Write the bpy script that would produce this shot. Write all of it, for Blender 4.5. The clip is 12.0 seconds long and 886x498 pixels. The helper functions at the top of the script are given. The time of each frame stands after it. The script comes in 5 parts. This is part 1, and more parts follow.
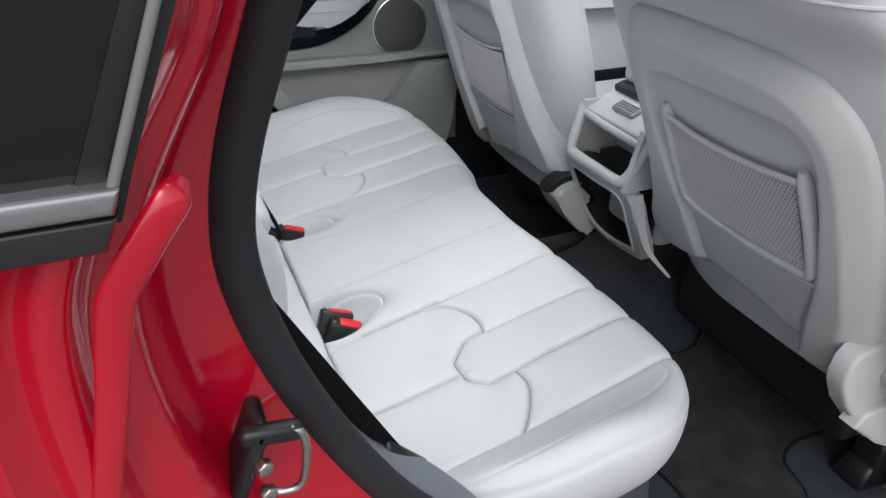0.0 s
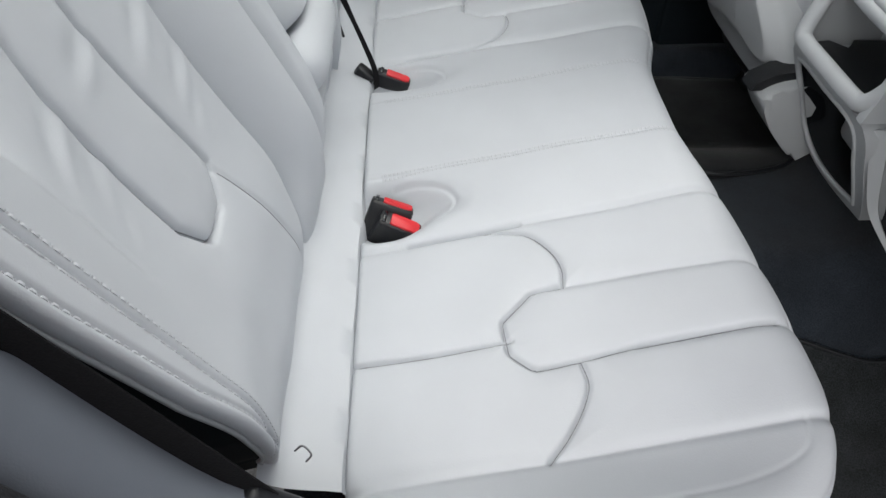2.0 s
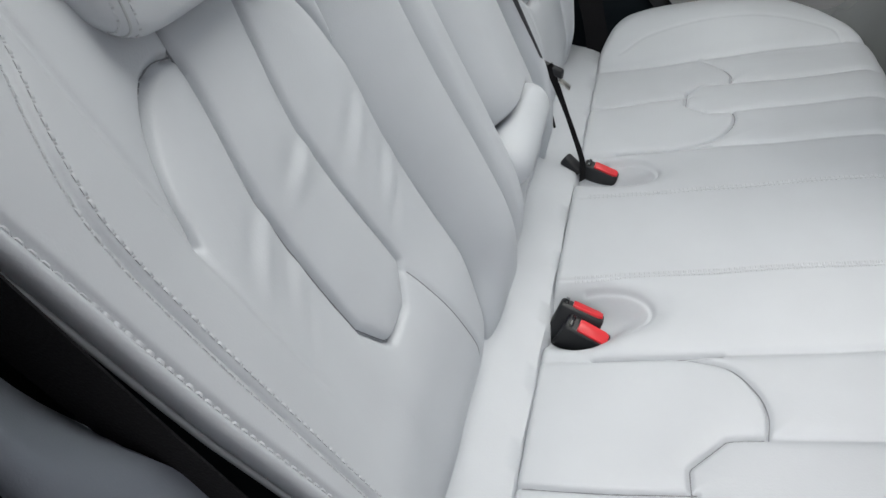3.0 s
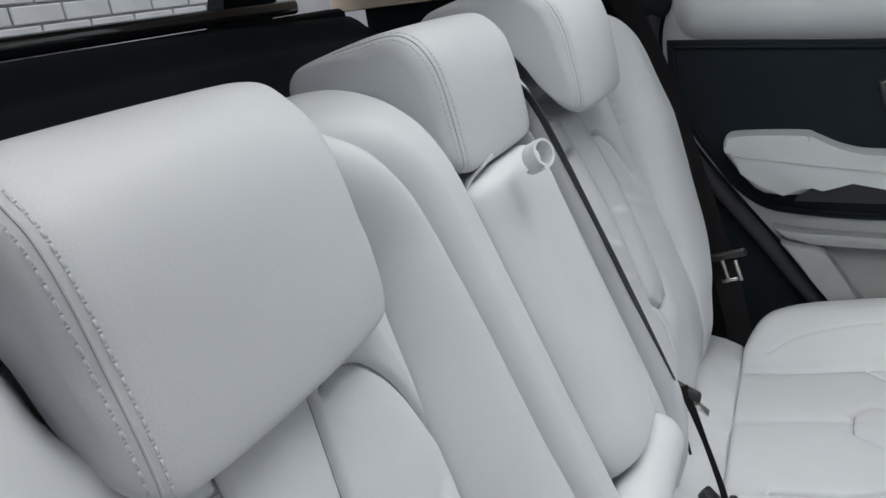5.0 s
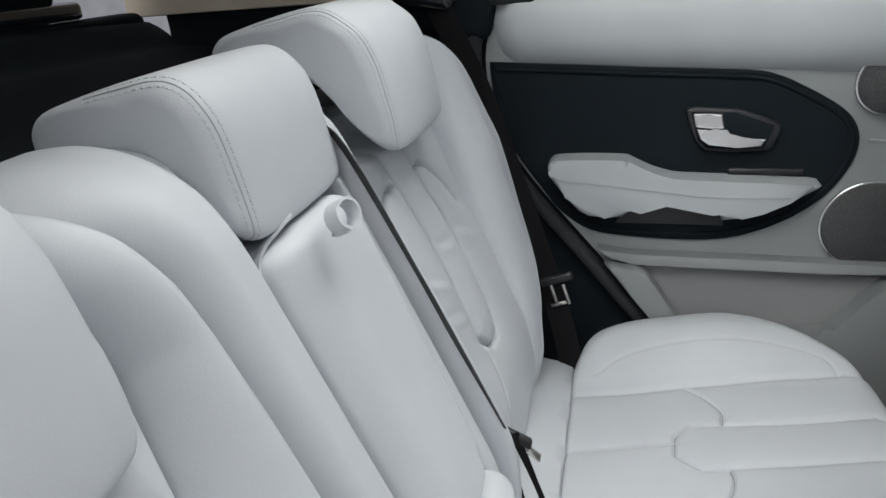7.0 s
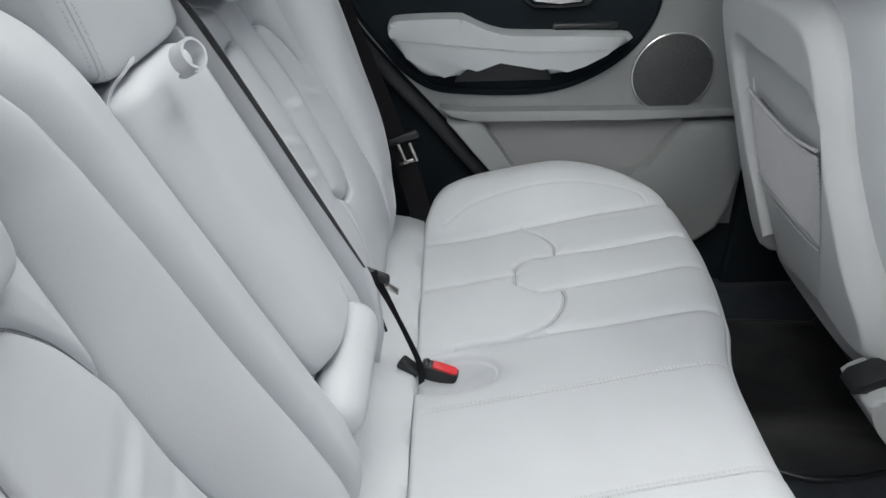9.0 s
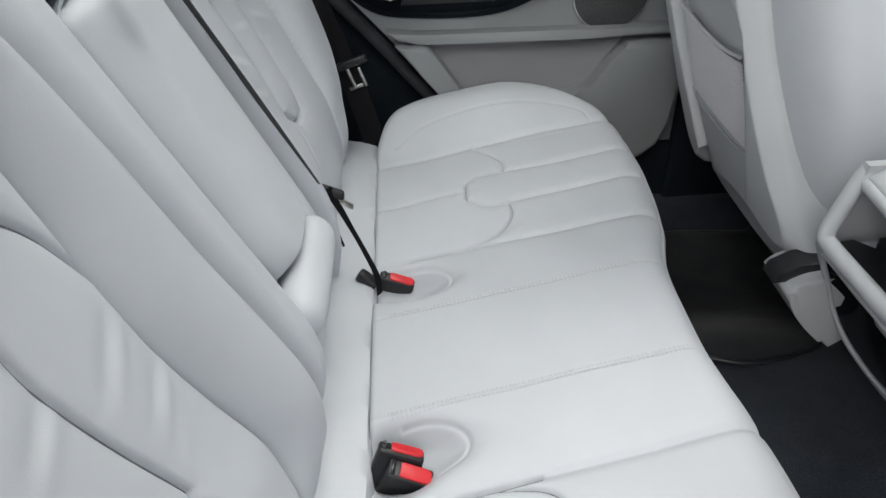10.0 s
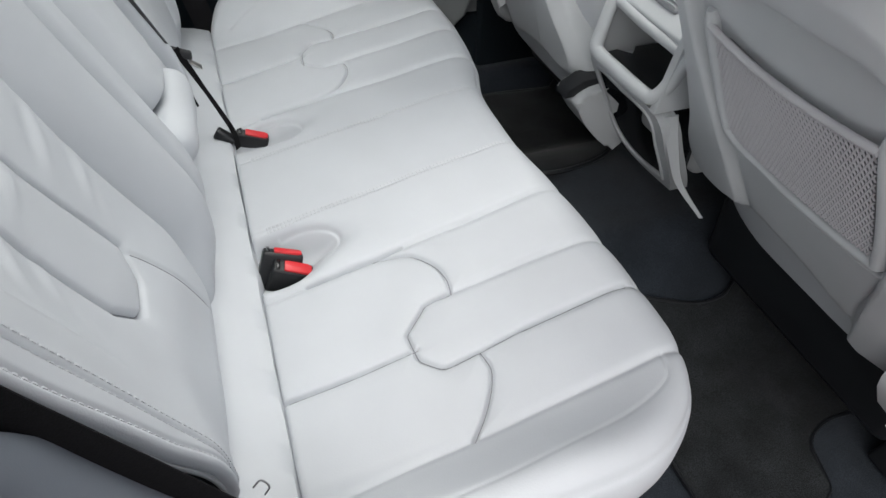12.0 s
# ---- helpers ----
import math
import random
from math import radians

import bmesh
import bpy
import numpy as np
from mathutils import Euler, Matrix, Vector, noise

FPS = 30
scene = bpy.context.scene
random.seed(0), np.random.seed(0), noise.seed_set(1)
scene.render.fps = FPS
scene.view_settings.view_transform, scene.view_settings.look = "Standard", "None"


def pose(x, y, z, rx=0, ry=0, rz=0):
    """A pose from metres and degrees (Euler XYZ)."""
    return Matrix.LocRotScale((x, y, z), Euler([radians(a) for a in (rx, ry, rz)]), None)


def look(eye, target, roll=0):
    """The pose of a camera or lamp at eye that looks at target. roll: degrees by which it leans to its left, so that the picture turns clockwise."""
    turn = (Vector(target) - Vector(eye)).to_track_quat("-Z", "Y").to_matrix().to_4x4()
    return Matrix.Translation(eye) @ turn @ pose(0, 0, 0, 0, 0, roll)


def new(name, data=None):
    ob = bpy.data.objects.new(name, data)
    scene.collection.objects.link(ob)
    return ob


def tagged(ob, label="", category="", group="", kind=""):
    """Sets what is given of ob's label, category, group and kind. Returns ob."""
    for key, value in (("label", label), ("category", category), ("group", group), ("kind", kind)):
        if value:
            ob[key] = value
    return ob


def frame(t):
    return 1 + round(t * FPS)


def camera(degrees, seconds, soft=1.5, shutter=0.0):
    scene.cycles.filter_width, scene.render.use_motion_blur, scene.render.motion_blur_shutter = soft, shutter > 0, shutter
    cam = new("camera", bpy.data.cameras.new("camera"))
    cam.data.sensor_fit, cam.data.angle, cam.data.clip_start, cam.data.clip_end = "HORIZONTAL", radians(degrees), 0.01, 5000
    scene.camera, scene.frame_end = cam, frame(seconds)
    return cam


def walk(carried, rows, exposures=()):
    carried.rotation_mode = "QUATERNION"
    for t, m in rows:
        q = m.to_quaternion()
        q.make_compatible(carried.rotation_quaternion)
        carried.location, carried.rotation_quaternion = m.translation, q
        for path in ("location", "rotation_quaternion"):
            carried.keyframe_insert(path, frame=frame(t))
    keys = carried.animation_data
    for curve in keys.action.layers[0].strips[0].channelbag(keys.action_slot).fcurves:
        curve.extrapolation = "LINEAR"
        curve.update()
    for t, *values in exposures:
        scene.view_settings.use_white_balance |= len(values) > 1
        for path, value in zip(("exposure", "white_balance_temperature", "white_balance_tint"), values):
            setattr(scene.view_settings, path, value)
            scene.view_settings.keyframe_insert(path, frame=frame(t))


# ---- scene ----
cam = camera(65.6, 12.0)
PATH = [
    (0, (-0.177, -1.069, 0.992), (0.527, 0.492, -0.042), 1.2),
    (0.5, (-0.106, -0.979, 0.969), (0.656, 0.411, -0.25), 4.5),
    (1, (0.011, -0.95, 0.942), (0.665, 0.325, -0.453), 7.0),
    (1.5, (0.069, -0.907, 0.916), (0.426, 0.384, -0.57), 5.0),
    (2, (0.077, -0.814, 0.897), (0.148, 0.585, -0.53), 1.1),
    (2.5, (0.078, -0.768, 0.898), (-0.091, 0.69, -0.462), -2.6),
    (3, (0.079, -0.757, 0.911), (-0.412, 0.7, -0.369), -6.2),
    (3.5, (0.092, -0.745, 0.943), (-0.785, 0.735, -0.078), -10.0),
    (5.5, (0.049, -0.567, 0.991), (-0.831, 1.078, 0.268), -6.8),
    (6, (0.047, -0.542, 0.999), (-0.739, 1.147, 0.271), -6.4),
    (6.5, (0.05, -0.516, 1.012), (-0.593, 1.226, 0.269), -5.2),
    (7, (0.063, -0.503, 1.016), (-0.411, 1.271, 0.225), -3.9),
    (7.5, (0.077, -0.505, 1.009), (-0.243, 1.254, 0.113), -2.9),
    (9.5, (0.074, -0.618, 0.993), (0.075, 1.018, -0.158), -2.2),
    (10, (0.084, -0.648, 0.989), (0.143, 0.929, -0.24), -2.1),
    (10.5, (0.056, -0.673, 0.978), (0.209, 0.84, -0.322), -1.1),
    (11, (0.047, -0.717, 0.963), (0.295, 0.724, -0.401), -0.2),
    (11.5, (0.036, -0.794, 0.95), (0.399, 0.581, -0.457), 1.7),
    (12, (0.029, -0.881, 0.968), (0.506, 0.497, -0.4), 0.9),
]
EXPOSURES = [(0, 0.0), (1, 0.12), (1.5, 0.1), (2, -0.05), (2.5, -0.18), (3, -0.1), (3.5, 0.0), (5.5, -0.05), (6.5, -0.06), (7.5, 0.06), (9.5, -0.02), (10.5, -0.08), (11.5, -0.08), (12, 0.0)]
walk(cam, [(t, look(eye, target, roll)) for t, eye, target, roll in PATH], EXPOSURES)
SKY = 0.215

from mathutils.bvhtree import BVHTree

# ---- world, sun and exposure ----
world = bpy.data.worlds.new("overcast")
scene.world = world
world.use_nodes = True
wn = world.node_tree
sky = wn.nodes.new("ShaderNodeTexSky")
sky.sky_type, sky.sun_disc = "NISHITA", False
sky.sun_elevation, sky.sun_rotation = radians(50), radians(200)
sky.air_density, sky.dust_density, sky.ozone_density = 1.0, 4.0, 1.0
veil = wn.nodes.new("ShaderNodeHueSaturation")
veil.inputs["Saturation"].default_value = 0.25
wn.links.new(sky.outputs["Color"], veil.inputs["Color"])
wn.links.new(veil.outputs["Color"], wn.nodes["Background"].inputs["Color"])
wn.nodes["Background"].inputs["Strength"].default_value = SKY
sun = new("sun", bpy.data.lights.new("sun", "SUN"))
sun.data.energy, sun.data.angle, sun.data.color = 1.30, radians(40), (1.0, 0.97, 0.93)
sun.matrix_world = look((1.1, 1.3, 4.4), (0, 0, 0))


# ---- materials ----
def material(name, color, rough=0.5, metal=0.0, grain=0.0, grain_size=0.002, blotch=0.08, blotch_size=0.12, coat=0.0, spec=0.5, vary=0.0, sheen=0.0, cells=False, alpha=None):
    m = bpy.data.materials.new(name)
    m.use_nodes = True
    t = m.node_tree
    b = t.nodes["Principled BSDF"]
    b.inputs["Roughness"].default_value = rough
    b.inputs["Metallic"].default_value = metal
    b.inputs["Coat Weight"].default_value = coat
    b.inputs["Coat Roughness"].default_value = 0.04
    b.inputs["Specular IOR Level"].default_value = spec
    b.inputs["Sheen Weight"].default_value = sheen
    co = t.nodes.new("ShaderNodeTexCoord")
    big = t.nodes.new("ShaderNodeTexNoise")
    big.inputs["Scale"].default_value = 1.0 / blotch_size
    big.inputs["Detail"].default_value = 5.0
    t.links.new(co.outputs["Object"], big.inputs["Vector"])
    ramp = t.nodes.new("ShaderNodeMapRange")
    ramp.inputs["From Min"].default_value, ramp.inputs["From Max"].default_value = 0.3, 0.7
    ramp.inputs["To Min"].default_value, ramp.inputs["To Max"].default_value = 1.0 - blotch, 1.0 + blotch
    t.links.new(big.outputs["Fac"], ramp.inputs["Value"])
    fine = t.nodes.new("ShaderNodeTexVoronoi" if cells else "ShaderNodeTexNoise")
    fine.inputs["Scale"].default_value = 1.0 / grain_size
    t.links.new(co.outputs["Object"], fine.inputs["Vector"])
    fine_out = fine.outputs["Distance" if cells else "Fac"]
    mul = t.nodes.new("ShaderNodeVectorMath")
    mul.operation = "SCALE"
    mul.inputs[0].default_value = color
    last = ramp.outputs["Result"]
    if vary > 0:
        speck = t.nodes.new("ShaderNodeMapRange")
        speck.inputs["From Min"].default_value, speck.inputs["From Max"].default_value = (0.0, 0.8) if cells else (0.35, 0.65)
        speck.inputs["To Min"].default_value, speck.inputs["To Max"].default_value = 1.0 - vary, 1.0 + vary
        t.links.new(fine_out, speck.inputs["Value"])
        both = t.nodes.new("ShaderNodeMath")
        both.operation = "MULTIPLY"
        t.links.new(last, both.inputs[0])
        t.links.new(speck.outputs["Result"], both.inputs[1])
        last = both.outputs["Value"]
    t.links.new(last, mul.inputs["Scale"])
    t.links.new(mul.outputs["Vector"], b.inputs["Base Color"])
    rr = t.nodes.new("ShaderNodeMapRange")
    rr.inputs["To Min"].default_value, rr.inputs["To Max"].default_value = max(0.02, rough - 0.07), min(1.0, rough + 0.07)
    t.links.new(big.outputs["Fac"], rr.inputs["Value"])
    t.links.new(rr.outputs["Result"], b.inputs["Roughness"])
    if grain > 0:
        bump = t.nodes.new("ShaderNodeBump")
        bump.inputs["Strength"].default_value = grain
        bump.inputs["Distance"].default_value = grain_size * 0.4
        t.links.new(fine_out, bump.inputs["Height"])
        t.links.new(bump.outputs["Normal"], b.inputs["Normal"])
    return m


def glass_material(name, color, rough=0.0):
    m = bpy.data.materials.new(name)
    m.use_nodes = True
    b = m.node_tree.nodes["Principled BSDF"]
    b.inputs["Base Color"].default_value = (*color, 1)
    b.inputs["Roughness"].default_value = rough
    b.inputs["Transmission Weight"].default_value = 1.0
    b.inputs["IOR"].default_value = 1.05
    return m


LEATHER = material("pale_grey_leather", (0.503, 0.526, 0.555), 0.50, grain=0.10, grain_size=0.0018, blotch=0.035, cells=True, spec=0.4)
JOINT = material("panel_joint", (0.24, 0.245, 0.26), 0.8, blotch=0.05, spec=0.1)
HOLE = material("needle_hole_shade", (0.41, 0.425, 0.445), 0.8, blotch=0.03, spec=0.1)
THREAD = material("pale_thread", (0.515, 0.535, 0.56), 0.75, blotch=0.03, spec=0.2)
PLASTIC = material("pale_grey_plastic", (0.43, 0.448, 0.462), 0.55, grain=0.2, grain_size=0.0012, blotch=0.04, spec=0.35)
# pale plastic with the closed door's weaker light put into its colour
DOOR_SHADE_PLASTIC = material("door_shade_plastic", (0.180, 0.192, 0.199), 0.55, grain=0.2, grain_size=0.0012, blotch=0.04, spec=0.35)
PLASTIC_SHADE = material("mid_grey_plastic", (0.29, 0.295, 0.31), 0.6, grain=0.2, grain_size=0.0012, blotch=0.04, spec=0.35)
CHARCOAL = material("charcoal_soft_plastic", (0.0066, 0.0096, 0.0122), 0.8, grain=0.3, grain_size=0.0014, blotch=0.1, spec=0.07)
SLATE = material("slate_hard_plastic", (0.135, 0.152, 0.178), 0.5, grain=0.25, grain_size=0.0013, blotch=0.08, spec=0.4)
BLACK = material("black_plastic", (0.0085, 0.0098, 0.0118), 0.4, grain=0.1, grain_size=0.001, blotch=0.1)
GLOSS_BLACK = material("gloss_black", (0.010, 0.0115, 0.014), 0.16, coat=0.6, blotch=0.05)
RUBBER = material("door_rubber", (0.0105, 0.0122, 0.0155), 0.85, grain=0.8, grain_size=0.0025, blotch=0.2, blotch_size=0.03)
SILL_CARPET = material("grey_sill_carpet", (0.050, 0.055, 0.063), 0.9, grain=0.6, grain_size=0.0016, blotch=0.15, blotch_size=0.08, vary=0.2, spec=0.15)
# seat leather darkened: the door's shade is in the colour; piping shares it
DOOR_SHADE_LEATHER = material("door_shade_leather", (0.295, 0.315, 0.330), 0.5, grain=0.12, grain_size=0.0018, blotch=0.04, cells=True, spec=0.4)
CARPET = material("dark_carpet", (0.019, 0.024, 0.031), 0.95, grain=1.0, grain_size=0.0016, blotch=0.25, blotch_size=0.06, vary=0.35, spec=0.1, sheen=0.2)
MAT = material("black_floor_mat", (0.0150, 0.0170, 0.0185), 0.95, grain=1.0, grain_size=0.0018, blotch=0.35, blotch_size=0.05, vary=0.5, spec=0.1, sheen=0.15)
RED = material("red_metallic_paint", (0.46, 0.0010, 0.020), 0.28, metal=0.1, blotch=0.05, spec=0.3, coat=0.9, grain=0.02, grain_size=0.001)
CHROME = material("satin_chrome", (0.78, 0.79, 0.80), 0.22, metal=1.0, blotch=0.03)
STEEL = material("worn_steel", (0.45, 0.44, 0.42), 0.35, metal=1.0, blotch=0.3, blotch_size=0.01)
PLATE = material("bright_pressed_metal", (0.80, 0.81, 0.82), 0.5, metal=0.6, blotch=0.15, blotch_size=0.01)
WEBBING = material("black_webbing", (0.006, 0.006, 0.007), 0.8, spec=0.15, grain=0.7, grain_size=0.0015, blotch=0.1, vary=0.2)
GREY_WEBBING = material("charcoal_webbing", (0.05, 0.052, 0.056), 0.7, grain=0.7, grain_size=0.0015, blotch=0.1, vary=0.2)
RED_BUTTON = material("red_button", (0.62, 0.018, 0.026), 0.4, blotch=0.03)
SPEAKER = material("speaker_mesh", (0.030, 0.032, 0.034), 0.55, grain=1.0, grain_size=0.0028, blotch=0.05, vary=0.5, cells=True)
# recess shade put into the colour, for net backing and pocket lining
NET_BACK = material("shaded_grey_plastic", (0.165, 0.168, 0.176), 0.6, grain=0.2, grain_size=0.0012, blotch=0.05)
NET = material("grey_net_cord", (0.43, 0.43, 0.45), 0.8, blotch=0.05)
BEIGE = material("beige_pillar_trim", (0.50, 0.445, 0.37), 0.8, grain=0.3, grain_size=0.001, blotch=0.04)
BRICK = material("white_painted_brick", (0.60, 0.60, 0.64), 0.8, grain=0.6, grain_size=0.01, blotch=0.1, blotch_size=0.2)
MORTAR = material("grey_mortar", (0.42, 0.42, 0.45), 0.9, grain=0.6, grain_size=0.01, blotch=0.1)
ASPHALT = material("pale_concrete", (0.21, 0.207, 0.203), 0.9, grain=0.8, grain_size=0.01, blotch=0.2, blotch_size=0.6, vary=0.3)
GLASS = glass_material("clear_glass", (0.93, 0.97, 0.95))
PRIVACY = material("privacy_glass", (0.004, 0.005, 0.006), 0.04, spec=0.5, blotch=0.05)
# pale metal in place of the sky's reflection on gloss black trim
TRIM_REFLECTION = material("window_trim_reflection", (0.36, 0.37, 0.39), 0.28, metal=0.85, blotch=0.06)


# ---- builders ----
def crv(pts, n=12):
    """A smooth line through the points (n steps a span)."""
    p = np.array(pts, float)
    p = np.vstack([2 * p[0] - p[1], p, 2 * p[-1] - p[-2]])
    out = []
    for i in range(1, len(p) - 2):
        for k in range(n):
            t = k / n
            a, b, c, d = p[i - 1], p[i], p[i + 1], p[i + 2]
            out.append(0.5 * (2 * b + (c - a) * t + (2 * a - 5 * b + 4 * c - d) * t * t + (3 * b - a - 3 * c + d) * t ** 3))
    out.append(p[-2])
    return np.array(out)


def thing(name, label, category, group="", kind="", at=(0, 0, 0)):
    ob = new(name)
    ob.location = at
    return tagged(ob, label, category, group, kind)


def as_mesh(name, shape):
    if isinstance(shape, bpy.types.Mesh):
        return shape
    me = bpy.data.meshes.new(name)
    if isinstance(shape, bmesh.types.BMesh):
        bmesh.ops.recalc_face_normals(shape, faces=shape.faces)
        shape.to_mesh(me)
        shape.free()
    else:
        me.from_pydata([tuple(map(float, v)) for v in shape[0]], [], [tuple(f) for f in shape[1]])
    return me


def part(name, shape, mat, parent, label="", smooth=True, kind=""):
    me = as_mesh(name, shape)
    if not me.materials:
        me.materials.append(mat)
    if smooth:
        me.polygons.foreach_set("use_smooth", [True] * len(me.polygons))
        me.set_sharp_from_angle(angle=radians(48))
    ob = new(name, me)
    if parent is not None:
        ob.parent = parent
        top = parent
        off = Vector((0, 0, 0))
        while top is not None:
            off = off + top.location
            top = top.parent
        ob.location = -off
    return tagged(ob, label, "", "", kind)


def structure(name, shape, mat, label, category, smooth=True):
    ob = part(name, shape, mat, None, label, smooth)
    return tagged(ob, label, category, "", "structure")


def grid_faces(ni, nj, wrap=False, start=0):
    out = []
    for i in range(ni - 1):
        for j in range(nj if wrap else nj - 1):
            k = (j + 1) % nj
            out.append((start + i * nj + j, start + (i + 1) * nj + j, start + (i + 1) * nj + k, start + i * nj + k))
    return out


def rbox(centre, size, r=0.005, seg=3, turn=(0, 0, 0), taper=None):
    bm = bmesh.new()
    bmesh.ops.create_cube(bm, size=1.0)
    bmesh.ops.scale(bm, vec=size, verts=bm.verts)
    if taper:
        for v in bm.verts:
            if v.co.z > 0:
                v.co.x *= taper[0]
                v.co.y *= taper[1]
    if r > 0:
        bmesh.ops.bevel(bm, geom=bm.edges[:], offset=r, segments=seg, affect="EDGES", profile=0.5)
    bmesh.ops.transform(bm, matrix=pose(*centre, *turn), verts=bm.verts)
    return bm


def disc(centre, axis, radius, depth, r=0.0, n=40, seg=2, r2=None):
    bm = bmesh.new()
    bmesh.ops.create_cone(bm, cap_ends=True, segments=n, radius1=radius, radius2=radius if r2 is None else r2, depth=depth)
    if r > 0:
        rim = [e for e in bm.edges if len(e.link_faces) == 2 and any(len(f.verts) > 4 for f in e.link_faces)]
        bmesh.ops.bevel(bm, geom=rim, offset=r, segments=seg, affect="EDGES", profile=0.5)
    q = Vector(axis).to_track_quat("Z", "Y").to_matrix().to_4x4()
    bmesh.ops.transform(bm, matrix=Matrix.Translation(centre) @ q, verts=bm.verts)
    return bm


def prism(outline, to3, d0, d1, bevel=0.004, seg=2):
    """A plate: the outline in its own plane, from depth d0 to d1 (the seen face, whose rim is rounded)."""
    bm = bmesh.new()
    lo = [bm.verts.new(to3(a, b, d0)) for a, b in outline]
    hi = [bm.verts.new(to3(a, b, d1)) for a, b in outline]
    n = len(lo)
    bm.faces.new(lo[::-1])
    top = bm.faces.new(hi)
    for i in range(n):
        bm.faces.new((lo[i], lo[(i + 1) % n], hi[(i + 1) % n], hi[i]))
    if bevel > 0:
        bmesh.ops.bevel(bm, geom=top.edges[:], offset=bevel, segments=seg, affect="EDGES", profile=0.6)
    return bm


def sweep(path, radii, n=10, closed=False, flat=(1.0, 1.0)):
    """A tube along the path; radii is one number or one a point."""
    p = np.array(path, float)
    m = len(p)
    rad = np.full(m, radii) if np.isscalar(radii) else np.array(radii)
    tan = np.gradient(p, axis=0)
    tan /= np.linalg.norm(tan, axis=1)[:, None] + 1e-12
    up = np.array([0.0, 1.0, 0.0])
    if abs(tan[0] @ up) > 0.9:
        up = np.array([1.0, 0.0, 0.0])
    verts = []
    for i in range(m):
        s = np.cross(tan[i], up)
        s /= np.linalg.norm(s) + 1e-12
        up = np.cross(s, tan[i])
        for k in range(n):
            a = 2 * math.pi * k / n
            verts.append(p[i] + rad[i] * (flat[0] * math.cos(a) * s + flat[1] * math.sin(a) * up))
    faces = grid_faces(m, n, wrap=True)
    faces += [tuple(range(n))[::-1], tuple(range((m - 1) * n, m * n))]
    return verts, faces


def ribbon(path, sides, thick=0.0012):
    """A strap: at each point half its width as a vector."""
    p, s = np.array(path, float), np.array(sides, float)
    tan = np.gradient(p, axis=0)
    nrm = np.cross(tan, s)
    nrm /= np.linalg.norm(nrm, axis=1)[:, None] + 1e-12
    verts = []
    for i in range(len(p)):
        for a, b in ((-1, -1), (1, -1), (1, 1), (-1, 1)):
            verts.append(p[i] + a * s[i] + b * thick * nrm[i])
    faces = grid_faces(len(p), 4, wrap=True)
    faces += [(3, 2, 1, 0), tuple(range(len(verts) - 4, len(verts)))]
    return verts, faces


def profile_sweep(path, prof, to3):
    """The open profile (a, b) carried along the path: to3(point, normal, a, b)."""
    p = np.array(path, float)
    tan = np.gradient(p, axis=0)
    tan /= np.linalg.norm(tan, axis=1)[:, None]
    nrm = np.stack([-tan[:, 1], tan[:, 0]], axis=1)
    verts = [to3(p[i], nrm[i], a, b) for i in range(len(p)) for a, b in prof]
    return verts, grid_faces(len(p), len(prof))


def surface(shape):
    """A tree to find the skin of a (verts, faces) shape."""
    return BVHTree.FromPolygons([tuple(map(float, v)) for v in shape[0]], [tuple(f) for f in shape[1]])


def laid(tree, c, n, reach=0.05):
    """The skin's point under c (seen along n) and its normal, or nothing."""
    hit = tree.ray_cast(Vector(c) + Vector(n) * reach, -Vector(n), 2 * reach)
    if hit[0] is None:
        return None
    m = hit[1] if hit[1].dot(Vector(n)) > 0 else -hit[1]
    return np.array(hit[0]), np.array(m)


def laid_line(tree, path, normal, lift=0.0):
    out = []
    for c in path:
        n = np.array(normal(c), float)
        n /= np.linalg.norm(n)
        got = laid(tree, c, n)
        if got is not None:
            out.append(got[0] + got[1] * lift)
    return np.array(out)


def stitches(path, normal, across, step=0.0072, size=(0.0044, 0.0014, 0.0005), lift=0.0001, tree=None, phase=0.0):
    """A row of thread stitches along the path, joined."""
    p = np.array(path, float)
    seg = np.linalg.norm(np.diff(p, axis=0), axis=1)
    s = np.concatenate([[0], np.cumsum(seg)])
    verts, faces = [], []
    d = step * (1.0 + phase)
    while d < s[-1] - step:
        c = np.array([np.interp(d, s, p[:, k]) for k in range(3)])
        e = np.array([np.interp(d + 0.002, s, p[:, k]) for k in range(3)]) - c
        e /= np.linalg.norm(e) + 1e-12
        n = np.array(normal(c), float)
        n -= (n @ e) * e
        n /= np.linalg.norm(n) + 1e-12
        w = np.cross(n, e)
        c = c + w * across
        if tree is not None:
            got = laid(tree, c, n)
            if got is None:
                d += step
                continue
            c, n = got
            e = e - (n @ e) * n
            e /= np.linalg.norm(e) + 1e-12
            w = np.cross(n, e)
        c = c + n * lift
        k = len(verts)
        for a, b in ((-1, -0.2), (-0.6, 1), (0.6, 1), (1, -0.2)):
            for g in (-1, 1):
                verts.append(c + e * a * size[0] / 2 + w * g * size[1] / 2 + n * b * size[2])
        faces += [(k, k + 1, k + 3, k + 2), (k + 2, k + 3, k + 5, k + 4), (k + 4, k + 5, k + 7, k + 6), (k, k + 2, k + 4, k + 6), (k + 7, k + 5, k + 3, k + 1)]
        d += step
    return verts, faces


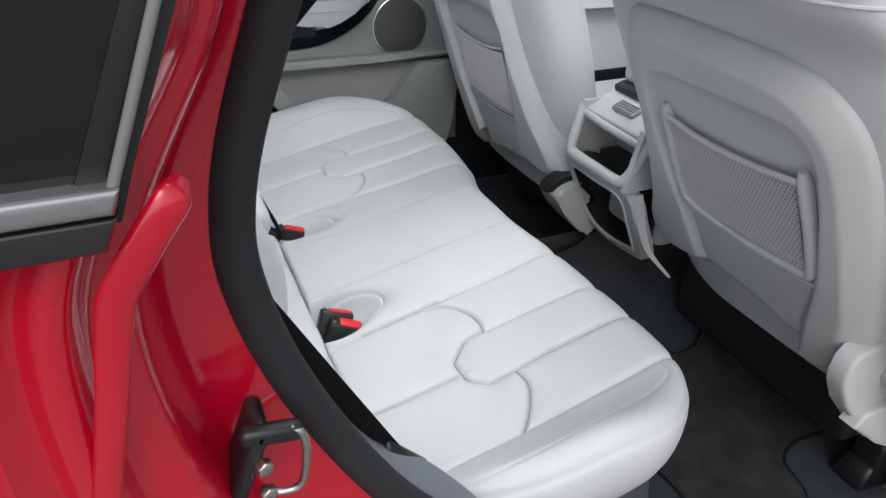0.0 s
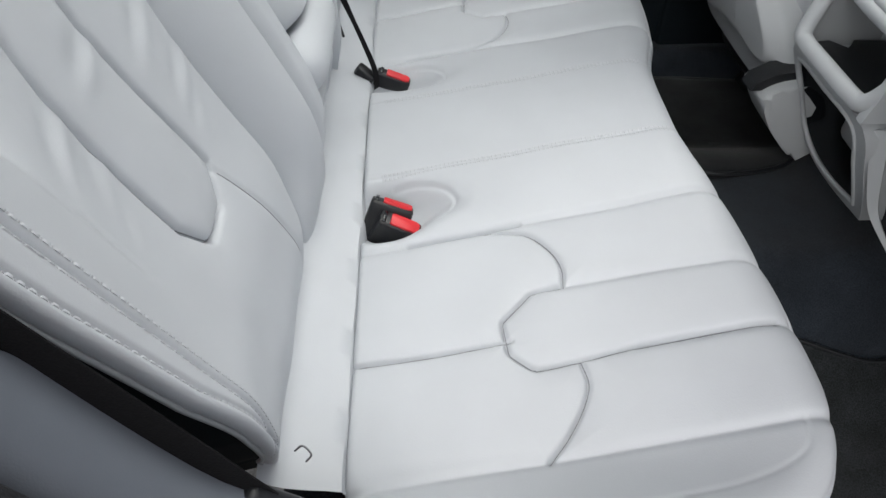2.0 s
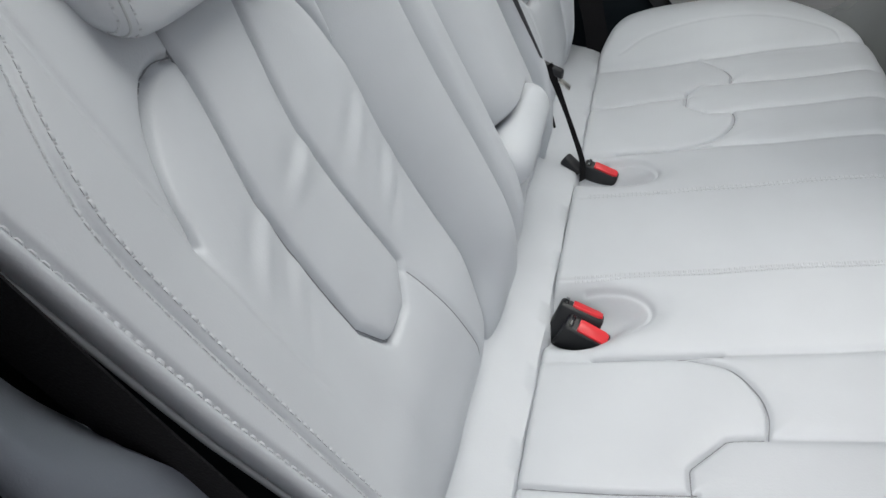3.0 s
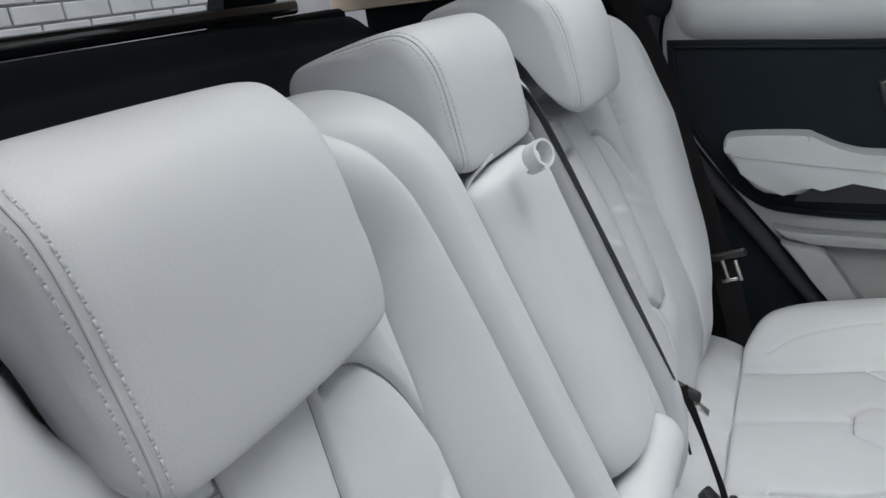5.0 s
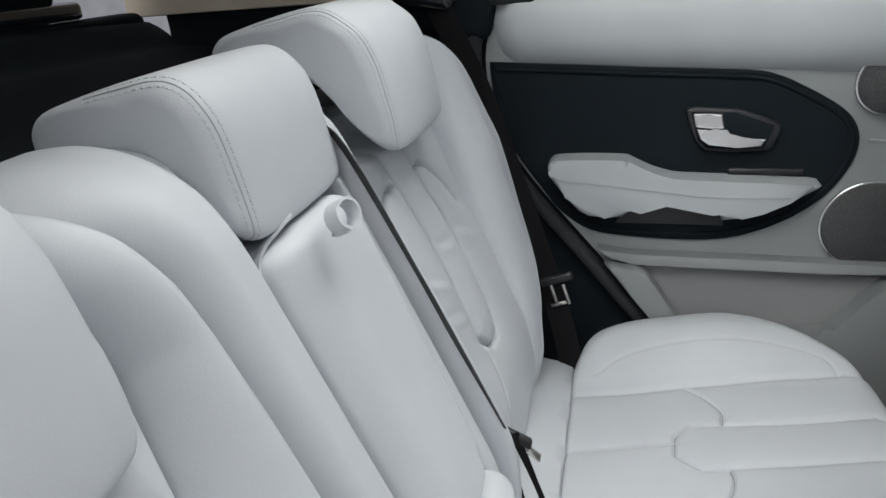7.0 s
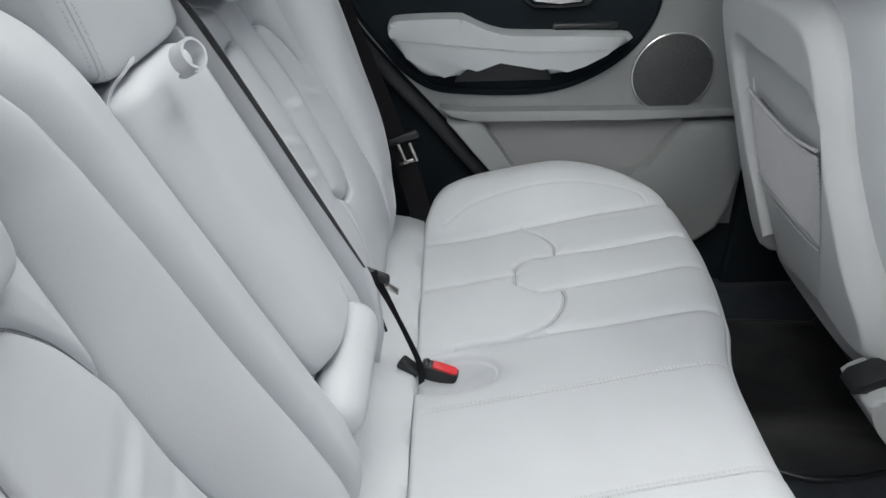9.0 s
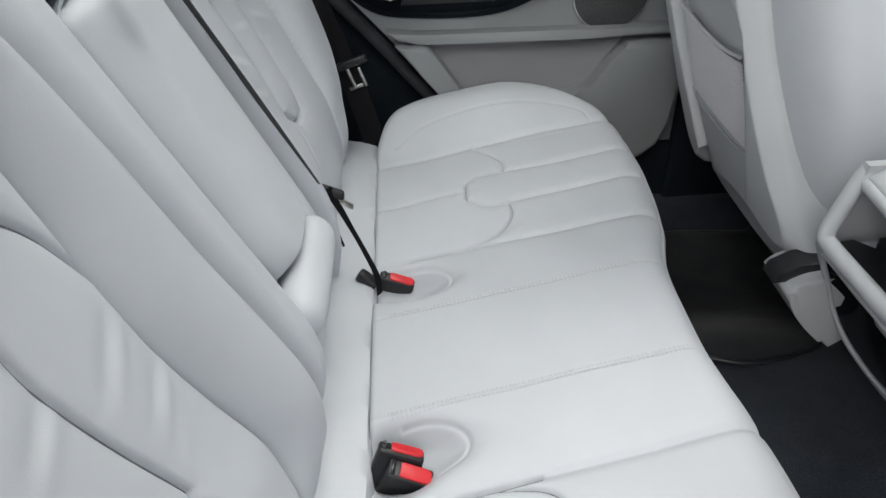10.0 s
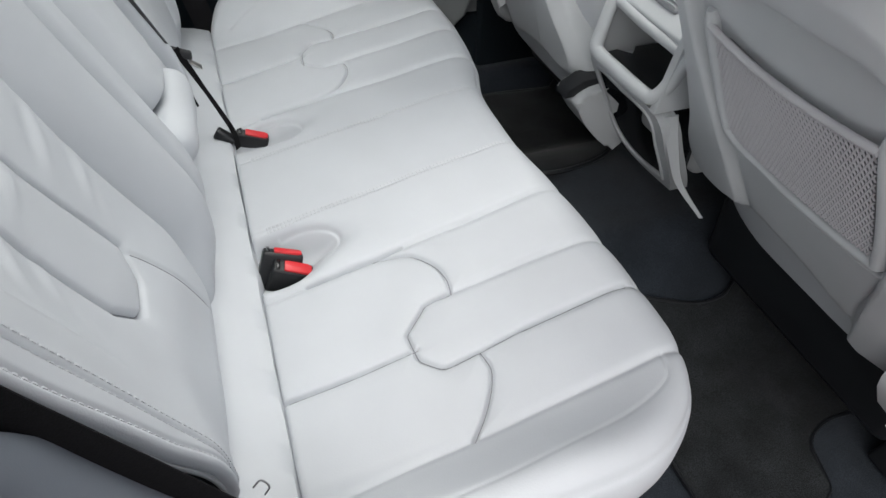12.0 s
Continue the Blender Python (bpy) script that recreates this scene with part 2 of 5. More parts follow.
def seam_distance(a, b, seams):
    """Distance of each (a, b) to the nearest seam."""
    best = np.full(a.shape, 9.0)
    for line in seams:
        for (x0, y0), (x1, y1) in zip(line[:-1], line[1:]):
            lx, ly = x1 - x0, y1 - y0
            near = (a > min(x0, x1) - 0.07) & (a < max(x0, x1) + 0.07) & (b > min(y0, y1) - 0.07) & (b < max(y0, y1) + 0.07)
            if not near.any():
                continue
            aa, bb = a[near], b[near]
            t = np.clip(((aa - x0) * lx + (bb - y0) * ly) / (lx * lx + ly * ly + 1e-12), 0, 1)
            best[near] = np.minimum(best[near], np.hypot(aa - x0 - t * lx, bb - y0 - t * ly))
    return best


def bell(v, width):
    return np.exp(-(v / width) ** 2)


def smooth(v, lo, hi):
    t = np.clip((v - lo) / (hi - lo), 0, 1)
    return t * t * (3 - 2 * t)


# ---- rear seat: cushion ----
SHEAR = 0.09
SKIN = {}


def cushion_top(x, y):
    """Height of the leather, without seams."""
    z = 0.293 + 0.14 * x
    a = np.abs(y)
    far = smooth(y, 0.0, 0.2)
    z = z + (0.056 + 0.004 * far) * smooth(a, 0.508, 0.622 + 0.01 * far) * (1 - 0.74 * smooth(x, 0.25, 0.46)) + 0.010 * bell(y, 0.17)
    return z


def mirrored(lines):
    return lines + [[(a, -b) for a, b in line] for line in lines]


def tuples(lines):
    return [[tuple(q) for q in line] for line in lines]


def crisp_seams():
    half = [
        crv([(0.232, -0.318), (0.202, -0.321), (0.196, -0.324), (0.192, -0.328), (0.169, -0.350), (0.166, -0.354), (0.165, -0.360), (0.167, -0.389), (0.168, -0.395), (0.171, -0.400), (0.186, -0.416), (0.191, -0.419), (0.197, -0.421), (0.232, -0.419), (0.31, -0.413), (0.40, -0.411), (0.44, -0.412)], 5),
        crv([(0.004, -0.378), (0.094, -0.381), (0.171, -0.381)]),
        crv([(0.236, -0.318), (0.238, -0.292), (0.230, -0.264), (0.208, -0.234), (0.180, -0.222), (0.150, -0.2145)]),
        crv([(0.238, -0.420), (0.241, -0.446), (0.232, -0.470), (0.214, -0.497), (0.192, -0.521)]),
        crv([(0.065, -0.216), (0.14, -0.214), (0.20, -0.213)]),
    ]
    return mirrored(tuples(half))


def soft_seams():
    half = [
        crv([(0.004, -0.216), (0.2, -0.213), (0.46, -0.206)]),
        crv([(0.225, -0.318), (0.34, -0.320), (0.46, -0.322)]),
        crv([(0.004, -0.522), (0.2, -0.521), (0.46, -0.520)]),
        crv([(0.30, -0.414), (0.46, -0.413)]),
    ]
    return mirrored(tuples(half))


def light_seams():
    half = [
        crv([(0.045, -0.560), (0.10, -0.585), (0.21, -0.592), (0.33, -0.580), (0.405, -0.556), (0.425, -0.520)]),
        crv([(0.0, -0.087), (0.46, -0.087)]),
    ]
    return mirrored(tuples(half))


def hollow_seams():
    a = np.linspace(-1.9, 1.9, 40)
    return [[(0.066 + 0.060 * math.cos(t), s * 0.150 + 0.036 * math.sin(t)) for t in a] for s in (-1, 1)]


def cushion_half_width(u):
    p = crv([(0, 0.552), (0.08, 0.592), (0.2, 0.622), (0.35, 0.636), (0.6, 0.636), (0.75, 0.620), (0.86, 0.588), (0.94, 0.546), (1.0, 0.485)], 10)
    return np.interp(u, p[:, 0], p[:, 1])


def cushion_far_width(u):
    p = crv([(0, 0.580), (0.05, 0.630), (0.12, 0.664), (0.25, 0.690), (0.45, 0.698), (0.65, 0.692), (0.78, 0.672), (0.88, 0.632), (0.95, 0.580), (1.0, 0.505)], 10)
    return np.interp(u, p[:, 0], p[:, 1])


def cushion_front(y):
    p = crv([(-0.70, 0.470), (-0.35, 0.470), (-0.185, 0.460), (-0.10, 0.447), (-0.04, 0.440), (0.05, 0.440), (0.115, 0.446), (0.16, 0.457), (0.205, 0.470), (0.30, 0.483), (0.40, 0.488), (0.50, 0.486), (0.72, 0.480)], 8)
    return np.interp(y, p[:, 0], p[:, 1])


def build_cushion(parent):
    us = np.concatenate([np.linspace(0, 0.86, 270, endpoint=False), np.linspace(0.86, 1.0, 48)])
    vs = np.concatenate([np.linspace(-1, -0.88, 38, endpoint=False), np.linspace(-0.88, 0.88, 800, endpoint=False), np.linspace(0.88, 1.0, 38)])
    down = np.array([0.012, 0.028, 0.047, 0.07, 0.10, 0.125])
    u = np.concatenate([np.zeros(4), us, np.ones(6)])
    du = np.concatenate([[0.08, 0.05, 0.025, 0.008], np.zeros(len(us)), down])
    v = np.concatenate([-np.ones(6), vs, np.ones(6)])
    dv = np.concatenate([down[::-1], np.zeros(len(vs)), down])
    U, V = np.meshgrid(u, v, indexing="ij")
    D = np.maximum(*np.meshgrid(du, dv, indexing="ij"))
    W = cushion_half_width(U)
    W = W + (cushion_far_width(U) - W) * smooth(V, 0.70, 1.0)
    front = cushion_front(V * W)
    X = 0.006 + U * (front - 0.006)
    Y = V * W
    ef, es = (1 - U) * 0.44, (1 - np.abs(V)) * W
    er = U * 0.44
    rf, rs, rr = 0.055, 0.050, 0.007
    t = (np.clip(1 - ef / rf, 0, 1) ** 3 + np.clip(1 - es / rs, 0, 1) ** 3) ** (1 / 3)
    t = np.clip(t, 0, 1)
    tr = np.clip(1 - er / rr, 0, 1)
    Z = cushion_top(X, Y) - 0.05 * (1 - np.sqrt(1 - t * t)) - rr * (1 - np.sqrt(1 - tr * tr)) * 0.8
    ys = Y - SHEAR * (X - 0.2)
    d1 = seam_distance(X, ys, crisp_seams())
    d2 = seam_distance(X, ys, light_seams())
    d3 = seam_distance(X, ys, soft_seams())
    d4 = seam_distance(X, Y, hollow_seams())
    top = (D == 0)
    dm = np.minimum(d1, d3)
    Z += top * (0.0050 * (1 - np.exp(-dm / 0.013)) - 0.0050 * bell(d1, 0.0023) - 0.0024 * bell(d3, 0.0055) - 0.0012 * bell(d2, 0.0026))
    Z -= top * 0.0040 * bell(t - 0.84, 0.045)
    # hollows by the buckles
    for s in (-1, 1):
        hollow = np.exp(-(((X - 0.052) / 0.068) ** 2 + ((Y - 0.150 * s) / 0.034) ** 2) ** 1.6)
        Z -= top * 0.042 * hollow
    Z -= top * 0.026 * np.exp(-(((X - 0.034) / 0.046) ** 2 + ((Y + 0.186) / 0.024) ** 2) ** 1.6)
    Z -= top * 0.0028 * bell(d4, 0.0028)
    # soft unevenness of used leather
    Z += top * 0.0012 * np.sin(X * 31 + Y * 9) * np.sin(Y * 23 - X * 11)
    tuck = 0.045 * (D / 0.125) ** 2
    X = X - tuck * smooth(U, 0.7, 1.0)
    Y = Y * (1 - tuck / 0.6)
    Z = Z - D
    verts = np.stack([X, Y, Z], axis=-1).reshape(-1, 3)
    SKIN["cushion"] = surface((verts, grid_faces(len(u), len(v))))
    return part("cushion", (verts, grid_faces(len(u), len(v))), LEATHER, parent, "pale grey leather bench cushion with jigsaw seams")


def on_cushion(line, dz=0.0):
    p = np.array(line)
    y = p[:, 1] + SHEAR * (p[:, 0] - 0.2)
    z = cushion_top(p[:, 0], y) + 0.0045 + dz
    return np.stack([p[:, 0], y, z], axis=1)


# ---- rear seat: backrests ----
def back_profile(q):
    """(x, z) of the backrest's plane and of its rounded top for the height measure q."""
    zs = np.array([0.28, 0.32, 0.36, 0.45, 0.60, 0.74, 0.82, 0.855, 0.885, 0.915, 0.95, 1.0, 1.04])
    xs = np.array([-0.066, -0.058, -0.054, -0.074, -0.139, -0.199, -0.233, -0.249, -0.269, -0.293, -0.325, -0.370, -0.395])
    hs = np.array([0.28, 0.32, 0.36, 0.45, 0.60, 0.74, 0.82, 0.850, 0.868, 0.880, 0.885, 0.880, 0.862])
    fine = np.linspace(0.10, 1.22, 561)
    core = np.exp(-(np.arange(-25, 26) * 0.002 / 0.018) ** 2)
    core /= core.sum()

    def soft(vals):
        line = np.interp(fine, zs, vals)
        line = line + np.where(fine < zs[0], (fine - zs[0]) * 0.9 * (vals is hs), 0.0)
        return np.interp(q, fine, np.convolve(np.pad(line, 25, mode="edge"), core, "valid"))
    return soft(xs), soft(hs)


def back_point(y, q, h=0.0):
    e = 0.004
    x0, z0 = back_profile(q - e)
    x1, z1 = back_profile(q + e)
    x, z = back_profile(q)
    tx, tz = x1 - x0, z1 - z0
    n = np.sqrt(tx * tx + tz * tz) + 1e-9
    nx, nz = tz / n, -tx / n
    return np.stack([x + nx * h, y, z + nz * h], axis=-1)


TONGUE = [(-0.385, 0.86), (-0.403, 0.760), (-0.409, 0.717), (-0.424, 0.655), (-0.426, 0.600), (-0.422, 0.530), (-0.420, 0.522), (-0.416, 0.515), (-0.405, 0.497), (-0.400, 0.492), (-0.393, 0.490), (-0.366, 0.492), (-0.359, 0.494), (-0.354, 0.498), (-0.337, 0.514), (-0.333, 0.519), (-0.332, 0.526), (-0.340, 0.590), (-0.342, 0.660), (-0.330, 0.715), (-0.318, 0.765), (-0.300, 0.86)]
LINE_A = [(-0.250, 0.95), (-0.222, 0.86), (-0.207, 0.80), (-0.210, 0.772), (-0.222, 0.710), (-0.235, 0.655), (-0.243, 0.594), (-0.239, 0.521), (-0.231, 0.430), (-0.233, 0.30)]
OUTER_STITCH = [(-0.512, 0.826), (-0.530, 0.785), (-0.544, 0.758), (-0.554, 0.730), (-0.558, 0.700), (-0.556, 0.650), (-0.549, 0.56), (-0.536, 0.44), (-0.522, 0.34)]


def back_seams():
    return [crv(TONGUE, 6), crv(LINE_A, 6),
            crv([(-0.406, 0.742), (-0.424, 0.745), (-0.444, 0.739), (-0.470, 0.717), (-0.490, 0.692), (-0.502, 0.664)], 6),
            crv([(-0.311, 0.746), (-0.292, 0.749), (-0.265, 0.740), (-0.244, 0.709), (-0.235, 0.660)], 6),
            ]


TAIL = [(-0.335, 0.515), (-0.316, 0.46), (-0.295, 0.40), (-0.272, 0.33)]


def outer_edge(q):
    return np.interp(q, [0.28, 0.33, 0.42, 0.5, 0.6, 0.75, 0.83, 0.87, 0.90, 0.95, 1.04], [0.500, 0.518, 0.550, 0.571, 0.585, 0.600, 0.604, 0.592, 0.570, 0.535, 0.49])


def far_outer_edge(q):
    return np.interp(q, [0.28, 0.33, 0.40, 0.45, 0.52, 0.62, 0.72, 0.80, 0.86, 0.90, 0.95, 1.04], [0.512, 0.533, 0.553, 0.571, 0.598, 0.626, 0.634, 0.625, 0.598, 0.568, 0.540, 0.50])


def inner_edge(q):
    return np.interp(q, [0.28, 0.45, 0.6, 0.78, 0.82, 0.86, 0.90, 0.94, 1.04], [0.142, 0.148, 0.151, 0.153, 0.157, 0.168, 0.184, 0.200, 0.225])


def far_edge(q):
    return np.interp(q, [0.28, 0.45, 0.6, 0.8, 1.04], [0.172, 0.172, 0.166, 0.152, 0.146])


def build_back(parent, side):
    """An outboard backrest (side -1: by the open door; 1: by the closed door)."""
    q = np.concatenate([np.linspace(0.29, 0.84, 250, endpoint=False), np.linspace(0.84, 1.03, 60)])
    w = np.concatenate([np.linspace(0, 0.05, 16, endpoint=False), np.linspace(0.05, 0.20, 36, endpoint=False), np.linspace(0.20, 0.30, 44, endpoint=False), np.linspace(0.30, 0.88, 150, endpoint=False), np.linspace(0.88, 1, 44)])
    down = np.array([0.002, 0.004, 0.007])
    ww = np.concatenate([np.zeros(3), w, np.ones(3)])
    dd = np.concatenate([[0.06, 0.03, 0.01], np.zeros(len(w)), down])
    Q, Wp = np.meshgrid(q, ww, indexing="ij")
    D = np.meshgrid(q, dd, indexing="ij")[1]
    yi, yo = (inner_edge(Q), outer_edge(Q)) if side < 0 else (far_edge(Q), far_outer_edge(Q))
    slip = 0.0 if side < 0 else -0.020
    la = np.maximum(np.interp(Q, [p[1] for p in crv(LINE_A, 6)][::-1], [-p[0] for p in crv(LINE_A, 6)][::-1]) + slip, yi + 0.02)
    A = np.where(Wp < 0.25, yi + (la - yi) * Wp / 0.25, la + (yo - la) * (Wp - 0.25) / 0.75)
    eo = yo - A
    ro = 0.009
    to = np.clip(1 - eo / ro, 0, 1)
    H = -0.008 * (1 - np.sqrt(1 - to * to)) - 0.006 * bell(A - la, 0.0035) * smooth(Q, 0.33, 0.42)
    low = 0.15 + 0.85 * smooth(Q, 0.30, 0.46)
    s = np.clip((la - A) / (la - yi), 0, 1)
    ti = np.clip(1 - (A - yi) / 0.011, 0, 1)
    rise = 1 - np.clip(1 - s / 0.88, 0, 1) ** 1.9
    sunk, proud = (0.024, 0.047) if side < 0 else (0.012, 0.030)
    roll_low = 0.10 + 0.90 * smooth(Q, 0.31, 0.43)
    H += (proud * rise - sunk * (A < la) - 0.012 * (1 - np.sqrt(1 - ti * ti))) * roll_low * (1 - 0.5 * smooth(Q, 0.80, 0.92))
    if side < 0:
        H += 0.030 * smooth(A, 0.44, 0.56) * low * (1 - 0.5 * smooth(Q, 0.80, 0.9)) - 0.006 * (A > la)
    else:
        # the outer bolster stands proud of the sunk panel
        b = np.clip((A - 0.503) / 0.075, 0, 1)
        H += np.interp(Q, [0.34, 0.42, 0.50, 0.62, 0.70, 0.80], [0.004, 0.010, 0.024, 0.038, 0.048, 0.048]) * np.sqrt(np.clip(1 - (1 - b) ** 2.2, 0, 1)) * (1 - 0.35 * smooth(Q, 0.82, 0.92)) - 0.011 * (A > la) * (1 - b)
    yh = 0.350 if side < 0 else 0.338
    H -= (0.042 if side < 0 else 0.055) * smooth(Q, 0.785, 0.83) * smooth(-np.abs(A - yh), -0.128, -0.090)
    seams = [[(-a + slip, b) for a, b in line] for line in back_seams()]
    d1 = seam_distance(A, Q, seams)
    d2 = seam_distance(A, Q, [[(-a, b) for a, b in crv(OUTER_STITCH, 6)]])
    H -= 0.0022 * bell(seam_distance(A, Q, [[(-a + slip, b) for a, b in crv(TAIL, 6)]]), 0.0035)
    d3 = seam_distance(A + (0.0 if side < 0 else 9.0), Q, [[(0.503, 0.87), (0.505, 0.83), (0.508, 0.767), (0.506, 0.70), (0.508, 0.62), (0.50, 0.54)]])
    H += (1.0 if side < 0 else 1.5) * (0.0080 * (1 - np.exp(-d1 / 0.014)) - 0.0070 * bell(d1, 0.0028))
    H += (1.0 if side < 0 else 0.0) * (0.0015 * (1 - np.exp(-d2 / 0.012)) - 0.0032 * bell(d2, 0.0026)) - 0.0035 * bell(d3, 0.0040) * (0.35 + 0.65 * smooth(Q, 0.62, 0.72))
    H -= 0.003 * bell(eo - 0.010, 0.0022)
    # creases pressed into the worn panels
    for cy, cq, ang, ln, dep in ((0.285, 0.625, 2.01, 0.034, 0.0050), (0.281, 0.577, 1.98, 0.028, 0.0046), (0.372, 0.644, 1.84, 0.027, 0.0056), (0.456, 0.632, 1.98, 0.030, 0.0056), (0.300, 0.548, 2.05, 0.022, 0.0022), (0.446, 0.598, 2.0, 0.026, 0.0030), (0.470, 0.565, 1.9, 0.022, 0.0018)):
        a, b = A - cy - slip, Q - cq
        al, ac = a * math.sin(ang) + b * math.cos(ang), a * math.cos(ang) - b * math.sin(ang)
        H += dep * (0.38 if side < 0 else 0.42) * bell(al, ln) * (bell(ac - 0.007, 0.007) - bell(ac + 0.005, 0.008))
    H += 0.0012 * np.sin(A * 37 + Q * 8) * np.sin(Q * 26 - A * 9)
    H -= 0.006 * smooth(Q, 0.84, 0.92)
    P = back_point(A, Q, H - D)
    P[..., 1] = P[..., 1] * side
    faces = grid_faces(len(q), len(ww))
    if side < 0:
        faces = [f[::-1] for f in faces]
    bk = part("backrest", (P.reshape(-1, 3), faces), LEATHER, parent, "pale grey leather outboard backrest with tongue-shaped seams")

    tree = surface((P.reshape(-1, 3), faces))
    rim = P[:, -1] - np.array([0.0, 0.002 * side, 0.0])
    V = np.concatenate([rim - d * np.array([0.92, 0.0, 0.39]) for d in (-0.003, 0.03, 0.07, 0.12)])
    part("side_cover", (V, grid_faces(4, len(q))), CHARCOAL, bk, "charcoal side of the backrest")

    def normal(c):
        return (0.93, 0.15 * side, 0.33)
    for line in back_seams()[:1] + back_seams()[2:] + [crv(TAIL, 6)]:
        pts = back_point(-line[:, 0] + slip, line[:, 1], 0.0)
        pts[:, 1] *= side
        pts = laid_line(tree, pts, normal, -0.0002)
        if len(pts) > 3:
            part("seam", sweep(pts, 0.0008, 6), JOINT, bk, "thin joint between leather panels")
    for line, shifts, dq in ((crv(OUTER_STITCH, 8), (-0.0045, 0.0045) if side < 0 else (), 0.0),):
        for sh in shifts:
            hh = 0.030 * smooth(-line[:, 0], 0.44, 0.56) * (1 - 0.5 * smooth(line[:, 1], 0.80, 0.9)) + 0.006 + 0.003
            pts = back_point(-line[:, 0], line[:, 1], hh)
            pts[:, 1] *= side
            part("stitching", stitches(pts, normal, sh, size=(0.0050, 0.0018, 0.0007), tree=tree), THREAD, bk, "pale thread", kind="stuff")
            part("needle_hole", stitches(pts, normal, sh, size=(0.0012, 0.0014, 0.0002), tree=tree, phase=0.5), HOLE, bk, "needle holes", kind="stuff")
    if side < 0:
        qw = np.linspace(0.70, 0.96, 60)
        ln = back_point(inner_edge(qw) - 0.004, qw, 0.010 * (1 - 0.5 * smooth(qw, 0.80, 0.92)))
        ln[:, 1] *= side
        part("welt", sweep(ln, 0.0030, 8), LEATHER, bk, "leather welt along the joint")
    qq = np.linspace(0.36, 0.87, 60)
    if side < 0:
        edge = P[20:-40, -1] + np.array([0.001, 0.002 * side, 0.001])
        part("edge_piping", sweep(edge[::4], 0.0022, 8), DOOR_SHADE_LEATHER, bk, "grey leather piping along the edge")
    for off in ((0.008,) if side < 0 else ()):
        yy = outer_edge(qq) - off
        t0 = np.clip(1 - off / ro, 0, 1)
        pts = back_point(yy, qq, 0.030 + 0.011 - 0.014 * (1 - math.sqrt(1 - t0 * t0)))
        pts[:, 1] *= side
        part("stitching", stitches(pts, normal, 0.0, size=(0.0050, 0.0022, 0.0008), tree=tree), THREAD, bk, "pale thread", kind="stuff")
        part("needle_hole", stitches(pts, normal, 0.0, size=(0.0014, 0.0016, 0.0002), tree=tree, phase=0.5), HOLE, bk, "needle holes", kind="stuff")
    return bk


ARM_TOP, ARM_LOW = 0.806, 0.474


def arm_edges(q):
    return np.interp(q, [0.36, 0.45, 0.6, 0.8], [-0.074, -0.074, -0.073, -0.070]), np.interp(q, [0.36, 0.45, 0.6, 0.75, 0.8], [0.100, 0.104, 0.116, 0.126, 0.126])


